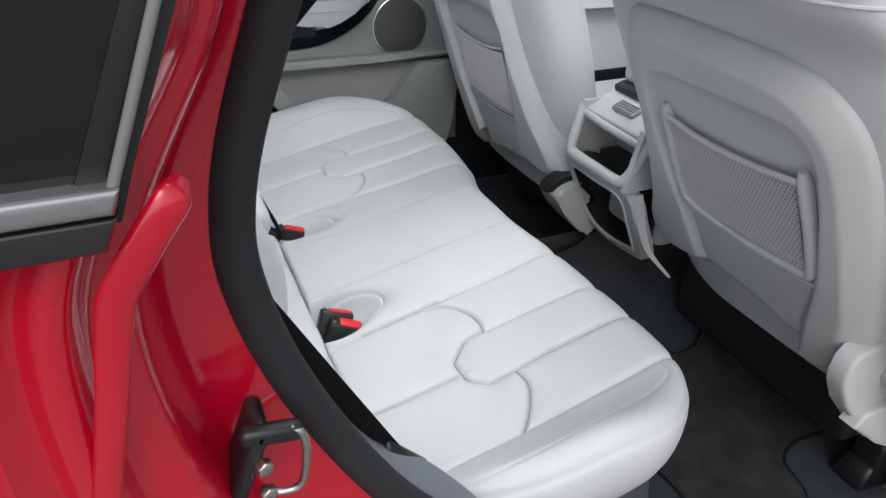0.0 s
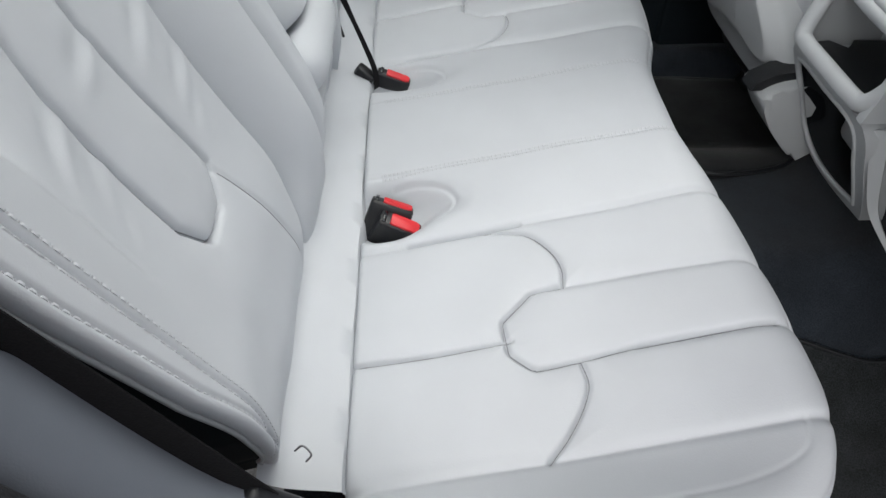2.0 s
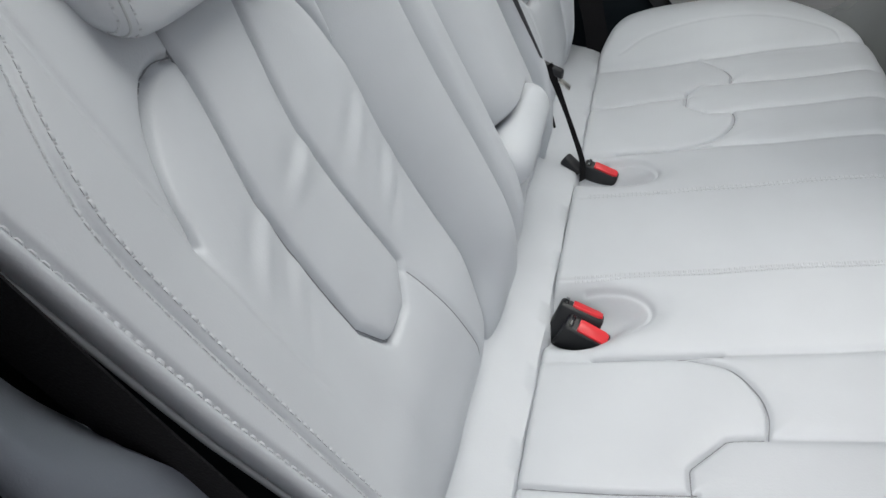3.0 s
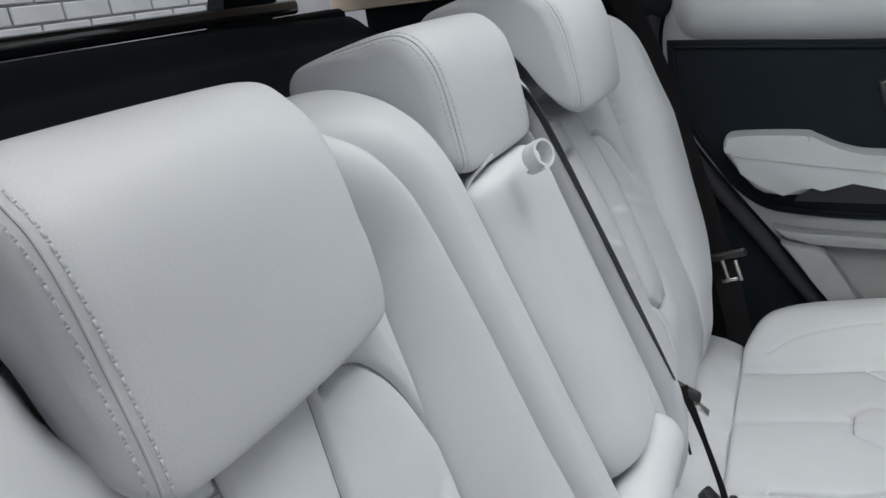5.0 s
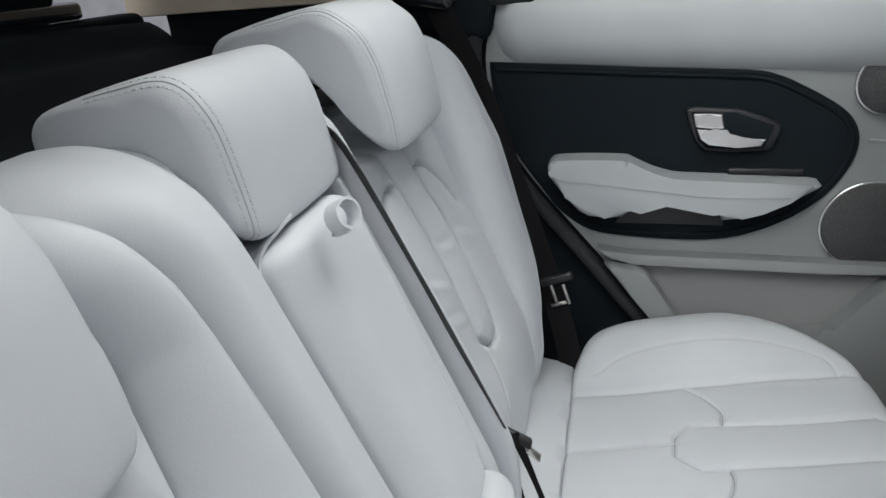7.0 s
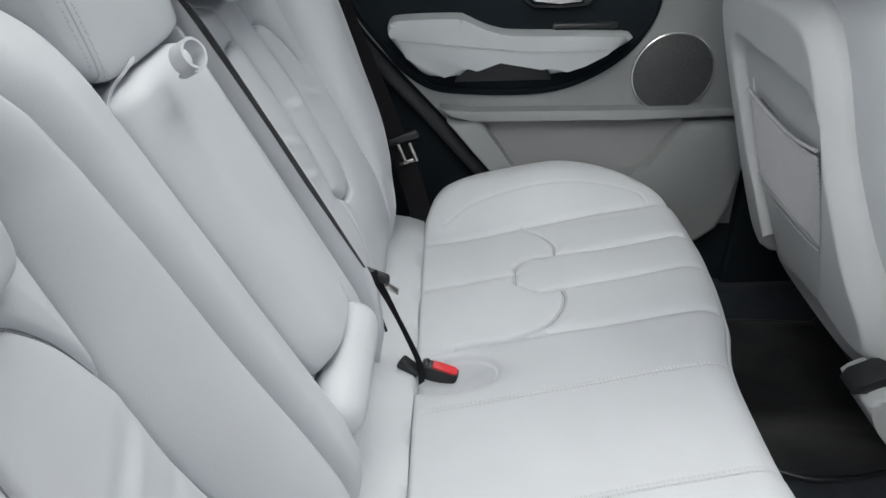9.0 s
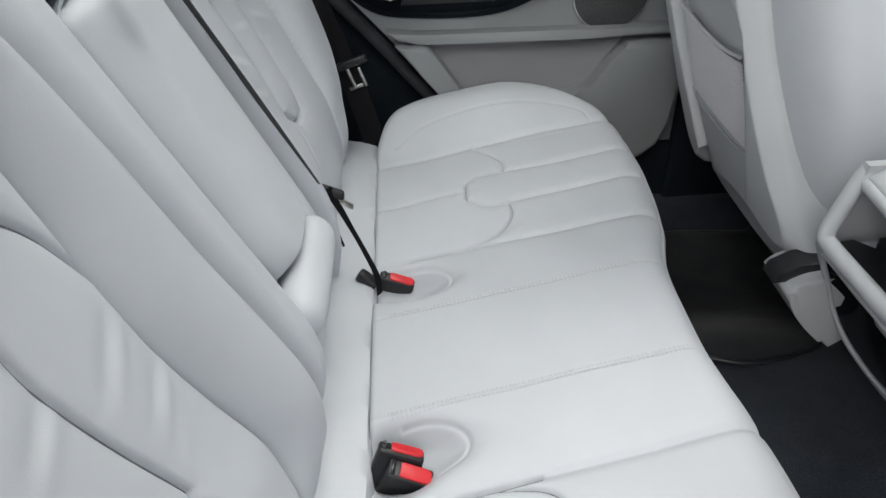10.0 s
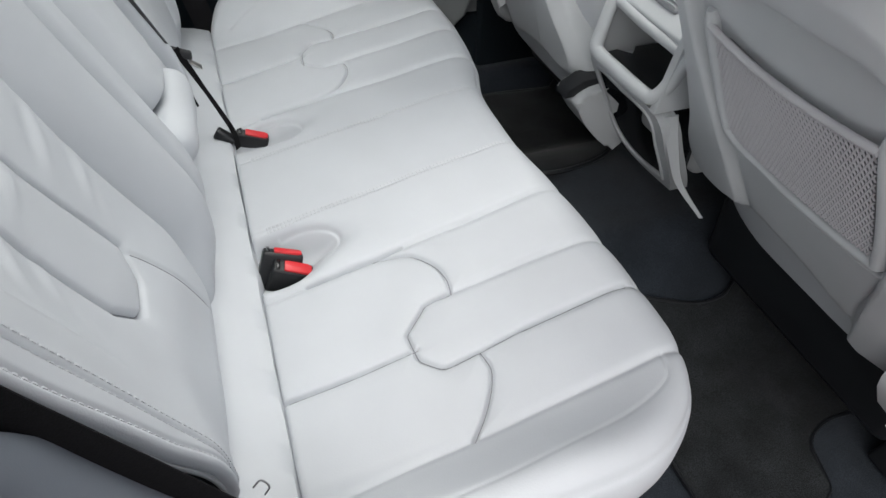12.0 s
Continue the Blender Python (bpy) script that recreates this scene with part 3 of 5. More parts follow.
def build_middle(parent):
    q = np.linspace(0.29, 1.03, 240)
    w = np.concatenate([np.linspace(0, 0.28, 50, endpoint=False), np.linspace(0.28, 0.32, 22, endpoint=False), np.linspace(0.32, 0.78, 36, endpoint=False), np.linspace(0.78, 0.82, 22, endpoint=False), np.linspace(0.82, 1, 30)])
    ww = np.concatenate([np.zeros(3), w, np.ones(3)])
    dd = np.concatenate([[0.06, 0.03, 0.01], np.zeros(160), [0.01, 0.03, 0.06]])
    Q, Wp = np.meshgrid(q, ww, indexing="ij")
    D = np.meshgrid(q, dd, indexing="ij")[1]
    y0, y1 = 0.011 - inner_edge(Q), far_edge(Q) - 0.006
    a0, a1 = arm_edges(Q)
    A = np.where(Wp < 0.3, y0 + (a0 - y0) * Wp / 0.3, np.where(Wp < 0.8, a0 + (a1 - a0) * (Wp - 0.3) / 0.5, a1 + (y1 - a1) * (Wp - 0.8) / 0.2))
    s = np.clip(np.where(A < (a0 + a1) / 2, (A - y0) / (a0 - y0), (y1 - A) / (y1 - a1)), 0, 1)
    up = np.clip((0.55 - s) / 0.55, 0, 1)
    fall = np.clip((s - 0.84) / 0.16, 0, 1)
    H = (-0.014 + 0.038 * (1 - up ** 1.9) + 0.004 * s - 0.016 * (1 - np.sqrt(1 - fall * fall))) * (0.15 + 0.85 * smooth(Q, 0.31, 0.42))
    H = np.where(A > (a0 + a1) / 2, H * 0.6, H) * (1 - 0.35 * smooth(Q, 0.80, 0.92))
    inside = smooth(A, a0 - 0.002, a0 + 0.002) * (1 - smooth(A, a1 - 0.002, a1 + 0.002)) * (1 - smooth(Q, ARM_TOP - 0.002, ARM_TOP + 0.014)) * smooth(Q, 0.355, 0.37)
    H = H * (1 - inside) - 0.035 * inside
    H -= 0.020 * smooth(Q, 0.80, 0.83) * (1 - smooth(Q, 0.86, 0.90)) * smooth(A, -0.062, -0.050) * (1 - smooth(A, 0.140, 0.152))
    P = back_point(A, Q, H - D)
    ob = part("middle_backrest", (P.reshape(-1, 3), grid_faces(len(q), len(ww))), LEATHER, parent, "pale grey leather middle backrest frame")
    # folding armrest slab in the frame
    q = np.concatenate([np.linspace(ARM_LOW, 0.52, 24, endpoint=False), np.linspace(0.52, 0.775, 60, endpoint=False), np.linspace(0.775, ARM_TOP - 0.004, 18)])
    w = np.concatenate([np.linspace(0, 0.14, 18, endpoint=False), np.linspace(0.14, 0.86, 50, endpoint=False), np.linspace(0.86, 1, 18)])
    qq = np.concatenate([np.full(2, q[0]), q, np.full(2, q[-1])])
    dq = np.concatenate([[0.04, 0.015], np.zeros(len(q)), [0.015, 0.04]])
    ww = np.concatenate([np.zeros(2), w, np.ones(2)])
    dw = np.concatenate([[0.04, 0.015], np.zeros(len(w)), [0.015, 0.04]])
    Q, Wp = np.meshgrid(qq, ww, indexing="ij")
    D = np.maximum(*np.meshgrid(dq, dw, indexing="ij"))
    a0, a1 = arm_edges(Q)
    a0, a1 = a0 + 0.0140, a1 - 0.005
    # round corners
    top = np.clip((Q - (ARM_TOP - 0.034)) / 0.030, 0, 1)
    cut = 0.030 * (1 - np.sqrt(1 - top * top))
    bot = np.clip(((ARM_LOW + 0.05) - Q) / 0.05, 0, 1)
    cut = cut + 0.035 * (1 - np.sqrt(1 - np.clip(bot, 0, 0.98) ** 2))
    A = a0 + cut + Wp * (a1 - a0 - 2 * cut)
    wide = a1 - a0 - 2 * cut
    t = np.clip(1 - Wp * wide / 0.012, 0, 1) ** 2.4 + np.clip(1 - (1 - Wp) * wide / 0.022, 0, 1) ** 2.4 + np.clip(1 - (ARM_TOP - 0.004 - Q) / 0.024, 0, 1) ** 2.4 + np.clip(1 - (Q - ARM_LOW) / 0.012, 0, 1) ** 2.4
    t = np.clip(t, 0, 1) ** (1 / 2.4)
    H = 0.030 - 0.030 * (1 - np.sqrt(1 - t * t)) - 0.030 * np.clip(1 - Wp * wide / 0.060, 0, 1) ** 2.2 + 0.003 * np.sin(math.pi * Wp)
    H += 0.0015 * np.sin(A * 60 + Q * 150) * bell(Q - 0.50, 0.018) * smooth(A, 0.05, 0.09)
    P = back_point(A, Q, H - D)
    arm = part("armrest", (P.reshape(-1, 3), grid_faces(len(qq), len(ww))), LEATHER, parent, "folded pale leather centre armrest")
    # pull strap: a flat band along the slab's top that ends in a loop
    yq = crv([(-0.0575, 0.735), (-0.0565, 0.762), (-0.050, 0.782), (-0.034, 0.797), (-0.014, 0.804), (0.004, 0.808)], 6)
    base = back_point(yq[:, 0], yq[:, 1], 0.002 + 0.020 * smooth(yq[:, 0], -0.05, 0.0))
    part("pull_strap", ribbon(base, np.tile(np.array([0.0026, 0.0, 0.0011]), (len(yq), 1)), 0.0016), LEATHER, arm, "pale leather strap along the armrest top")
    a = np.linspace(-2.6, 3.9, 40)
    axis, one, two = np.array([0.84, -0.29, 0.46]), np.array([0.20, 0.95, 0.24]), np.array([-0.50, -0.10, 0.86])
    loop = np.array([-0.160, 0.008, 0.815]) + np.outer(0.0150 * np.cos(a), one) + np.outer(0.0130 * np.sin(a), two) + np.outer(0.0010 * a, axis)
    part("pull_loop", ribbon(loop, np.tile(axis * 0.0085, (40, 1)), 0.0014), LEATHER, arm, "looped pale leather pull tab")
    return ob


HEAD = [(-0.392, 0.900), (-0.391, 0.914), (-0.382, 0.926), (-0.365, 0.932), (-0.32, 0.937), (-0.276, 0.938), (-0.252, 0.931), (-0.235, 0.916), (-0.222, 0.890), (-0.214, 0.855), (-0.210, 0.825), (-0.212, 0.814), (-0.222, 0.812), (-0.236, 0.821), (-0.262, 0.846), (-0.290, 0.868), (-0.325, 0.882), (-0.365, 0.890), (-0.385, 0.893)]


def build_headrest(parent, yc, half, scale=1.0, lift=0.0, low=0.0, back=0.0, droop=0.0):
    prof = crv(HEAD + [HEAD[0]], 5)[:-1]
    px, pz = prof[:, 0].copy(), prof[:, 1].copy()
    px, pz = -0.392 + (px + 0.392) * scale, 0.938 + (pz - 0.938) * scale + lift
    drop = smooth(px, -0.33, -0.23) * smooth(-pz, -0.90 - lift, -0.80 - lift)
    pz = pz - low * drop
    px = px + 0.25 * low * drop
    pz = pz - droop * smooth(-px, 0.25, 0.40)
    px = px - back * smooth(-px, 0.28, 0.37)
    cx, cz = -0.29, 0.905 + lift
    n = 46
    t = np.sin(np.linspace(-1, 1, n) * math.pi / 2)
    verts = []
    for k in t:
        e = (1 - abs(k)) * half
        r = 0.022
        c = min(1.0, e / r)
        inset = r * (1 - math.sqrt(max(0.0, 1 - (1 - c) ** 2)))
        dx, dz = px - cx, pz - cz
        ln = np.hypot(dx, dz) + 1e-9
        f = np.clip((ln - inset) / ln, 0.02, 1)
        crown = 0.010 * (k * k) * smooth(px, -0.26, -0.21) + 0.006 * k * k * smooth(pz, cz, cz + 0.03)
        verts.append(np.stack([cx + dx * f - crown, np.full(len(px), yc + k * half), cz + dz * f - 0.4 * crown + 0.010 * abs(k) ** 6 * smooth(-pz, -0.84 - lift, -0.81 - lift)], axis=1))
    m = len(px)
    V = np.concatenate(verts)
    F = grid_faces(n, m, wrap=True) + [tuple(range(m)), tuple(range((n - 1) * m, n * m))[::-1]]
    F = [f[::-1] for f in F]
    hr = part("headrest", (V, F), LEATHER, parent, "pale leather wedge-shaped rear headrest")
    tree = surface((V, F))
    for s in (-1,):
        idx = [i for i in range(m) if px[i] > -0.345 * 1.0 and (pz[i] > 0.915 + lift or px[i] > -0.216 - 0.02 * (scale - 1) - (0.03 if pz[i] > 0.85 else 0.0))]
        idx = [i for i in idx if not (px[i] < -0.225 and pz[i] < 0.86 + lift)]
        line = np.stack([px[idx], np.full(len(idx), yc + s * (half - 0.010)), pz[idx]], axis=1)
        line = line[np.argsort(-np.arctan2(line[:, 2] - cz, line[:, 0] - cx))]
        line[:, 0] -= 0.009 * smooth(line[:, 0], -0.26, -0.21)
        line[:, 2] -= 0.006 * smooth(line[:, 2], 0.90, 0.93)

        def normal(c):
            return (c[0] - cx, s * 0.03, c[2] - cz)
        laid_seam = laid_line(tree, line, normal)
        part("seam", sweep(laid_seam, 0.0009, 6), PLASTIC, hr, "seam along the headrest edge")
        for sh in (-0.0050, 0.0050):
            part("stitching", stitches(laid_seam, normal, sh, tree=tree), THREAD, hr, "pale thread", kind="stuff")
            part("needle_hole", stitches(laid_seam, normal, sh, size=(0.0013, 0.0015, 0.0002), tree=tree, phase=0.5), HOLE, hr, "needle holes", kind="stuff")
    for s in (-1, 1):
        part("post", sweep([(-0.345, yc + s * half * 0.55, 0.86), (-0.345, yc + s * half * 0.55, 0.90)], 0.006, 12), BLACK, hr, "black headrest post")
    return hr


bench = thing("rear_bench_seat", "pale grey leather rear bench seat with jigsaw-pattern seams", "car seat", at=(0.2, 0, 0.05))
build_cushion(bench)
build_back(bench, -1)
build_back(bench, 1)
build_middle(bench)
build_headrest(bench, -0.345, 0.113, 1.12, low=0.030, droop=0.012)
build_headrest(bench, 0.047, 0.102, 1.02, lift=0.010, low=0.010, back=0.012, droop=0.024)
build_headrest(bench, 0.338, 0.115, 1.21, lift=0.033, low=0.011, back=0.008, droop=0.020)
# leather valance between cushion and backrest
ys = np.linspace(-0.532, 0.606, 90)
prof = [(0.018, 0.262), (0.0165, 0.285), (0.012, 0.2965), (-0.002, 0.301), (-0.020, 0.303), (-0.036, 0.306), (-0.048, 0.312), (-0.060, 0.325)]
V = [(a - 0.0085 - 0.016 * (y > 0) * (y / 0.6) * (0.016 - a) / 0.076 - 0.0008 * math.sin(y * 47), y, b + 0.0010 * math.sin(y * 61 + a * 90)) for y in ys for a, b in prof]
part("seat_valance", (V, grid_faces(len(ys), len(prof))), LEATHER, bench, "flat pale leather strip behind the cushion")
for s in (-1, 1):
    for off in (-0.0030, 0.0030):
        line = on_cushion(crv([(0.025, s * 0.087), (0.2, s * 0.087), (0.42, s * 0.087)]), 0.001)
        part("stitching", stitches(line, lambda c: (-0.14, 0, 1), off, step=0.0058, size=(0.0024, 0.0034, 0.0005), tree=SKIN["cushion"]), THREAD, bench, "pale thread", kind="stuff")
        part("needle_hole", stitches(line, lambda c: (-0.14, 0, 1), off, step=0.0058, size=(0.0008, 0.0034, 0.0002), tree=SKIN["cushion"], phase=0.5), HOLE, bench, "shaded stitch gaps", kind="stuff")
for line in crisp_seams():
    pts = laid_line(SKIN["cushion"], on_cushion(line), lambda c: (-0.14, 0, 1), -0.0002)
    part("seam", sweep(pts, 0.0008, 6), JOINT, bench, "thin joint between leather panels")
part("seat_base", rbox((0.165, 0, 0.11), (0.50, 1.20, 0.30), 0.03, 4, taper=(0.9, 0.95)), SILL_CARPET, bench, "grey carpeted seat base")
# hinge cheek under the armrest and the small loop tab by the doorway
yy = np.linspace(-0.086, 0.114, 40)
rad = 0.032 * np.sqrt(np.clip(1 - np.abs((yy - 0.014) / 0.1001) ** 9, 0.02, 1))
part("armrest_foot", sweep(back_point(yy, np.full(40, 0.444), np.full(40, 0.012)), rad, 24, flat=(1.0, 1.0)), LEATHER, bench, "rounded leather roll below the armrest")
tab = crv([(-0.035, -0.512, 0.338), (-0.026, -0.515, 0.352), (-0.020, -0.517, 0.340), (-0.026, -0.516, 0.326)], 6)
part("loop_tab", sweep(tab, 0.0010, 8), PLASTIC_SHADE, bench, "small grey cord loop")


def rounded(pts, n=3):
    return [tuple(p) for p in crv(pts + [pts[0]], n)[:-1]]


def floor_height(x, y):
    tun = 0.155 * (smooth(y, -0.36, -0.09) - smooth(y, 0.10, 0.37))
    return tun + 0.05 * smooth(np.abs(y), 0.625, 0.69)


# ---- seat buckles and belts ----
def build_buckle(poses, label):
    """poses: (place, turn, width) of each buckle of the group."""
    root = thing("seat_belt_buckle", label, "seat belt buckle", "seat belt buckles", at=poses[0][0])
    for at, turn, wide in poses:
        m = pose(*at, *turn)
        bm = rbox((-0.002, 0, -0.031), (0.060, wide, 0.066), 0.004, 3, taper=(0.93, 0.93))
        bmesh.ops.transform(bm, matrix=m, verts=bm.verts)
        body = part("buckle_body", bm, BLACK, root, "black plastic buckle")
        bm = prism([(-0.015, -0.34 * wide), (-0.015, 0.30 * wide), (-0.011, 0.35 * wide), (0.018, 0.35 * wide), (0.023, 0.22 * wide), (0.023, -0.24 * wide), (0.018, -0.36 * wide), (-0.011, -0.36 * wide)], lambda a, b, d: (a, b, d), -0.004, 0.0046, 0.0014, 2)
        bmesh.ops.transform(bm, matrix=m, verts=bm.verts)
        part("release_button", bm, RED_BUTTON, body, "red release button")
        bm = rbox((-0.0235, 0, 0.0030), (0.005, wide * 0.7, 0.003), 0.0008, 1)
        bmesh.ops.transform(bm, matrix=m, verts=bm.verts)
        part("slot", bm, GLOSS_BLACK, body, "black tongue slot")
    return root


build_buckle([((0.047, -0.151, 0.303), (-20, 18, -8), 0.020), ((0.056, -0.176, 0.293), (4, 22, -10), 0.026)], "pair of black buckles with red buttons in the cushion hollow")
build_buckle([((0.044, 0.174, 0.293), (6, 20, -6), 0.020)], "black buckle with red button tucked beside the cushion hollow")

mid_belt = thing("centre_seat_belt", "thin black centre seat belt hanging over the backrest", "seat belt", at=(-0.19, 0.15, 0.84))
line = crv([(-0.270, 0.140, 0.885), (-0.235, 0.143, 0.866), (-0.208, 0.147, 0.832), (-0.150, 0.159, 0.700), (-0.104, 0.166, 0.592), (-0.058, 0.176, 0.478)], 8)
k = np.linspace(0, 1, len(line))
half = np.stack([0.020 * (0.45 + 0.55 * k), -0.016 * (1 - 0.2 * k), 0.006 - 0.012 * k], axis=1) * np.interp(k, [0, 0.35, 0.6, 1], [0.95, 0.90, 0.45, 0.24])[:, None]
part("webbing", ribbon(line, half, 0.0007), GREY_WEBBING, mid_belt, "charcoal webbing")
line = crv([(-0.118, 0.172, 0.585), (-0.090, 0.178, 0.520), (-0.064, 0.182, 0.466)], 8)
part("fold_webbing", ribbon(line, np.tile(np.array([0.0022, 0.0010, 0.0005]), (len(line), 1)), 0.0007), WEBBING, mid_belt, "edge of the folded webbing")
line = crv([(-0.046, 0.184, 0.462), (-0.026, 0.182, 0.410), (-0.002, 0.172, 0.350), (0.012, 0.162, 0.312), (0.014, 0.152, 0.285)], 8)
k = np.interp(np.linspace(0, 1, len(line)), [0, 0.35, 1.0], [1.0, 0.55, 0.8])[:, None]
part("lap_webbing", ribbon(line, k * np.array([0.0052, 0.003, 0.002]), 0.0007), WEBBING, mid_belt, "black lap webbing")
line = crv([(-0.060, 0.186, 0.458), (-0.046, 0.186, 0.405), (-0.034, 0.180, 0.360)], 8)
part("loose_webbing", ribbon(line, np.tile(np.array([0.0014, 0.001, 0.0005]), (len(line), 1)), 0.0007), WEBBING, mid_belt, "thin loose webbing")
way = Vector((0.040, -0.004, -0.016)).normalized()
bm = rbox((0, 0, 0), (0.056, 0.011, 0.015), 0.004, 3, taper=(0.86, 0.8))
bmesh.ops.transform(bm, matrix=Matrix.Translation((-0.048, 0.190, 0.455)) @ way.to_track_quat("X", "Z").to_matrix().to_4x4(), verts=bm.verts)
part("slider", bm, BLACK, mid_belt, "black plastic slider")
bm = rbox((0.036, 0, -0.004), (0.022, 0.014, 0.0028), 0.001, 1)
bmesh.ops.transform(bm, matrix=Matrix.Translation((-0.048, 0.190, 0.455)) @ Vector((0.030, 0.0, -0.024)).normalized().to_track_quat("X", "Z").to_matrix().to_4x4(), verts=bm.verts)
part("tongue", bm, STEEL, mid_belt, "steel belt tongue")
part("anchor", rbox((-0.004, 0.168, 0.302), (0.034, 0.018, 0.018), 0.004, 2, (0, 34, -20)), BLACK, mid_belt, "black anchor")


def build_side_belt(points, sides, tongue_at, label, turn):
    root = thing("outer_seat_belt", label, "seat belt", "outer seat belts", at=points[0])
    line = crv(points, 10)
    s = crv(sides, 10)
    part("webbing", ribbon(line, s, 0.0007), WEBBING, root, "black webbing")
    x, y, z = tongue_at
    hold = part("tongue_cover", rbox((x, y, z + 0.022), (0.058, 0.010, 0.016), 0.004, 2, turn), BLACK, root, "black tongue cover")
    for dx in (-0.011, 0.011):
        part("tongue_side", rbox((x + dx + 0.006, y - 0.002, z - 0.006), (0.006, 0.003, 0.040), 0.001, 1, turn), STEEL, root, "steel tongue")
    part("tongue_tip", rbox((x + 0.004, y - 0.002, z - 0.026), (0.028, 0.003, 0.007), 0.001, 1, turn), STEEL, root, "steel tongue")
    return root


build_side_belt([(-0.235, 0.690, 0.93), (-0.170, 0.672, 0.80), (-0.100, 0.640, 0.62), (-0.045, 0.612, 0.47), (-0.012, 0.600, 0.36), (0.004, 0.596, 0.27)],
                [(0.022, -0.006, 0.006)] * 6, (-0.028, 0.600, 0.452), "black seat belt with steel tongue against the dark pillar", (0, -18, 0))
near_belt = thing("outer_seat_belt", "black seat belt lying beside the backrest by the open door", "seat belt", "outer seat belts", at=(-0.30, -0.63, 0.90))
inner = crv([(-0.182, -0.610, 0.800), (-0.150, -0.612, 0.742), (-0.111, -0.614, 0.666), (-0.070, -0.614, 0.584), (-0.030, -0.615, 0.505), (0.002, -0.616, 0.442)], 8)
k = np.interp(np.linspace(0, 1, len(inner)), [0, 0.4, 0.6, 0.85, 1.0], [0.023, 0.019, 0.013, 0.007, 0.004])[:, None]
half = k * np.array([-0.85, -0.12, -0.50])
part("webbing", ribbon(inner + half, half, 0.0007), WEBBING, near_belt, "black webbing")
part("anchor", rbox((-0.012, -0.617, 0.456), (0.074, 0.018, 0.020), 0.007, 3, (14, 50, 6)), BLACK, near_belt, "black plastic belt anchor")


# ---- front seats ----
def shell_x(z, dy=0.0, m=1):
    """The back of a front seat; the one by the closed door stands more upright."""
    side = max(0.0, abs(dy) - 0.10) ** 2
    if m > 0:
        return 0.8485 - 0.5 * z + 0.9 * side
    return 0.728 - 0.32 * z + 0.4 * side


def shell_outline(m):
    """The shell's outline (across, up); m turns it for the seat of the other side."""
    pts = [(-0.232, 0.40), (-0.236, 0.60), (-0.228, 0.70), (-0.198, 0.755), (-0.14, 0.783), (0.0, 0.795), (0.10, 0.797), (0.15, 0.785), (0.172, 0.73), (0.185, 0.60), (0.222, 0.45), (0.268, 0.36), (0.272, 0.315), (0.235, 0.300), (0.165, 0.312), (0.105, 0.328), (0.0, 0.326), (-0.10, 0.328), (-0.125, 0.30), (-0.138, 0.262), (-0.165, 0.250), (-0.205, 0.285)]
    return [(m * a, b) for a, b in crv(pts + [pts[0]], 8)[:-1]]


SUNK = 0.018


def recess(z, dy, m):
    """Depth of the sunk panel round the map pocket, open towards the floor; dy grows towards the tunnel."""
    left = float(np.interp(z, [0.28, 0.48, 0.60], [-0.115, -0.165, -0.177]))
    right = float(np.interp(z, [0.28, 0.36, 0.48, 0.60], [0.085, 0.092, 0.112, 0.127]))
    if m < 0:
        left, right, z = left + 0.020, right + 0.026, z + 0.030
    qa, qb = max(left - dy, dy - right) + 0.052, z - 0.653
    d = math.hypot(max(qa, 0.0), max(qb, 0.0)) + min(max(qa, qb), 0.0) - 0.052
    return SUNK * float(smooth(np.array(-d), -0.007, 0.007))


def dome(outline, fx, yc, d, drop=0.012, fine=(0.8, 0.6, 0.4, 0.2), rim=None):
    """A curved plate that follows fx over its outline (dy, z), with a rounded rim."""
    o = np.array(outline)
    c = o.mean(axis=0)
    verts, faces = [], []
    n = len(o)
    levels = [(1.0, d + 0.02)] + (list(rim) if rim else [(1.0, drop), (1 - 0.02, drop * 0.35), (1 - 0.05, 0.0)]) + [(f, 0.0) for f in fine]
    for f, dx in levels:
        for a, b in c + (o - c) * f:
            verts.append((fx(b, a) + dx, yc + a, b))
    faces = grid_faces(len(levels), n, wrap=True)
    verts.append((fx(c[1], c[0]), yc + c[0], c[1]))
    last = (len(levels) - 1) * n
    faces += [(last + i, last + (i + 1) % n, len(verts) - 1) for i in range(n)]
    return verts, faces


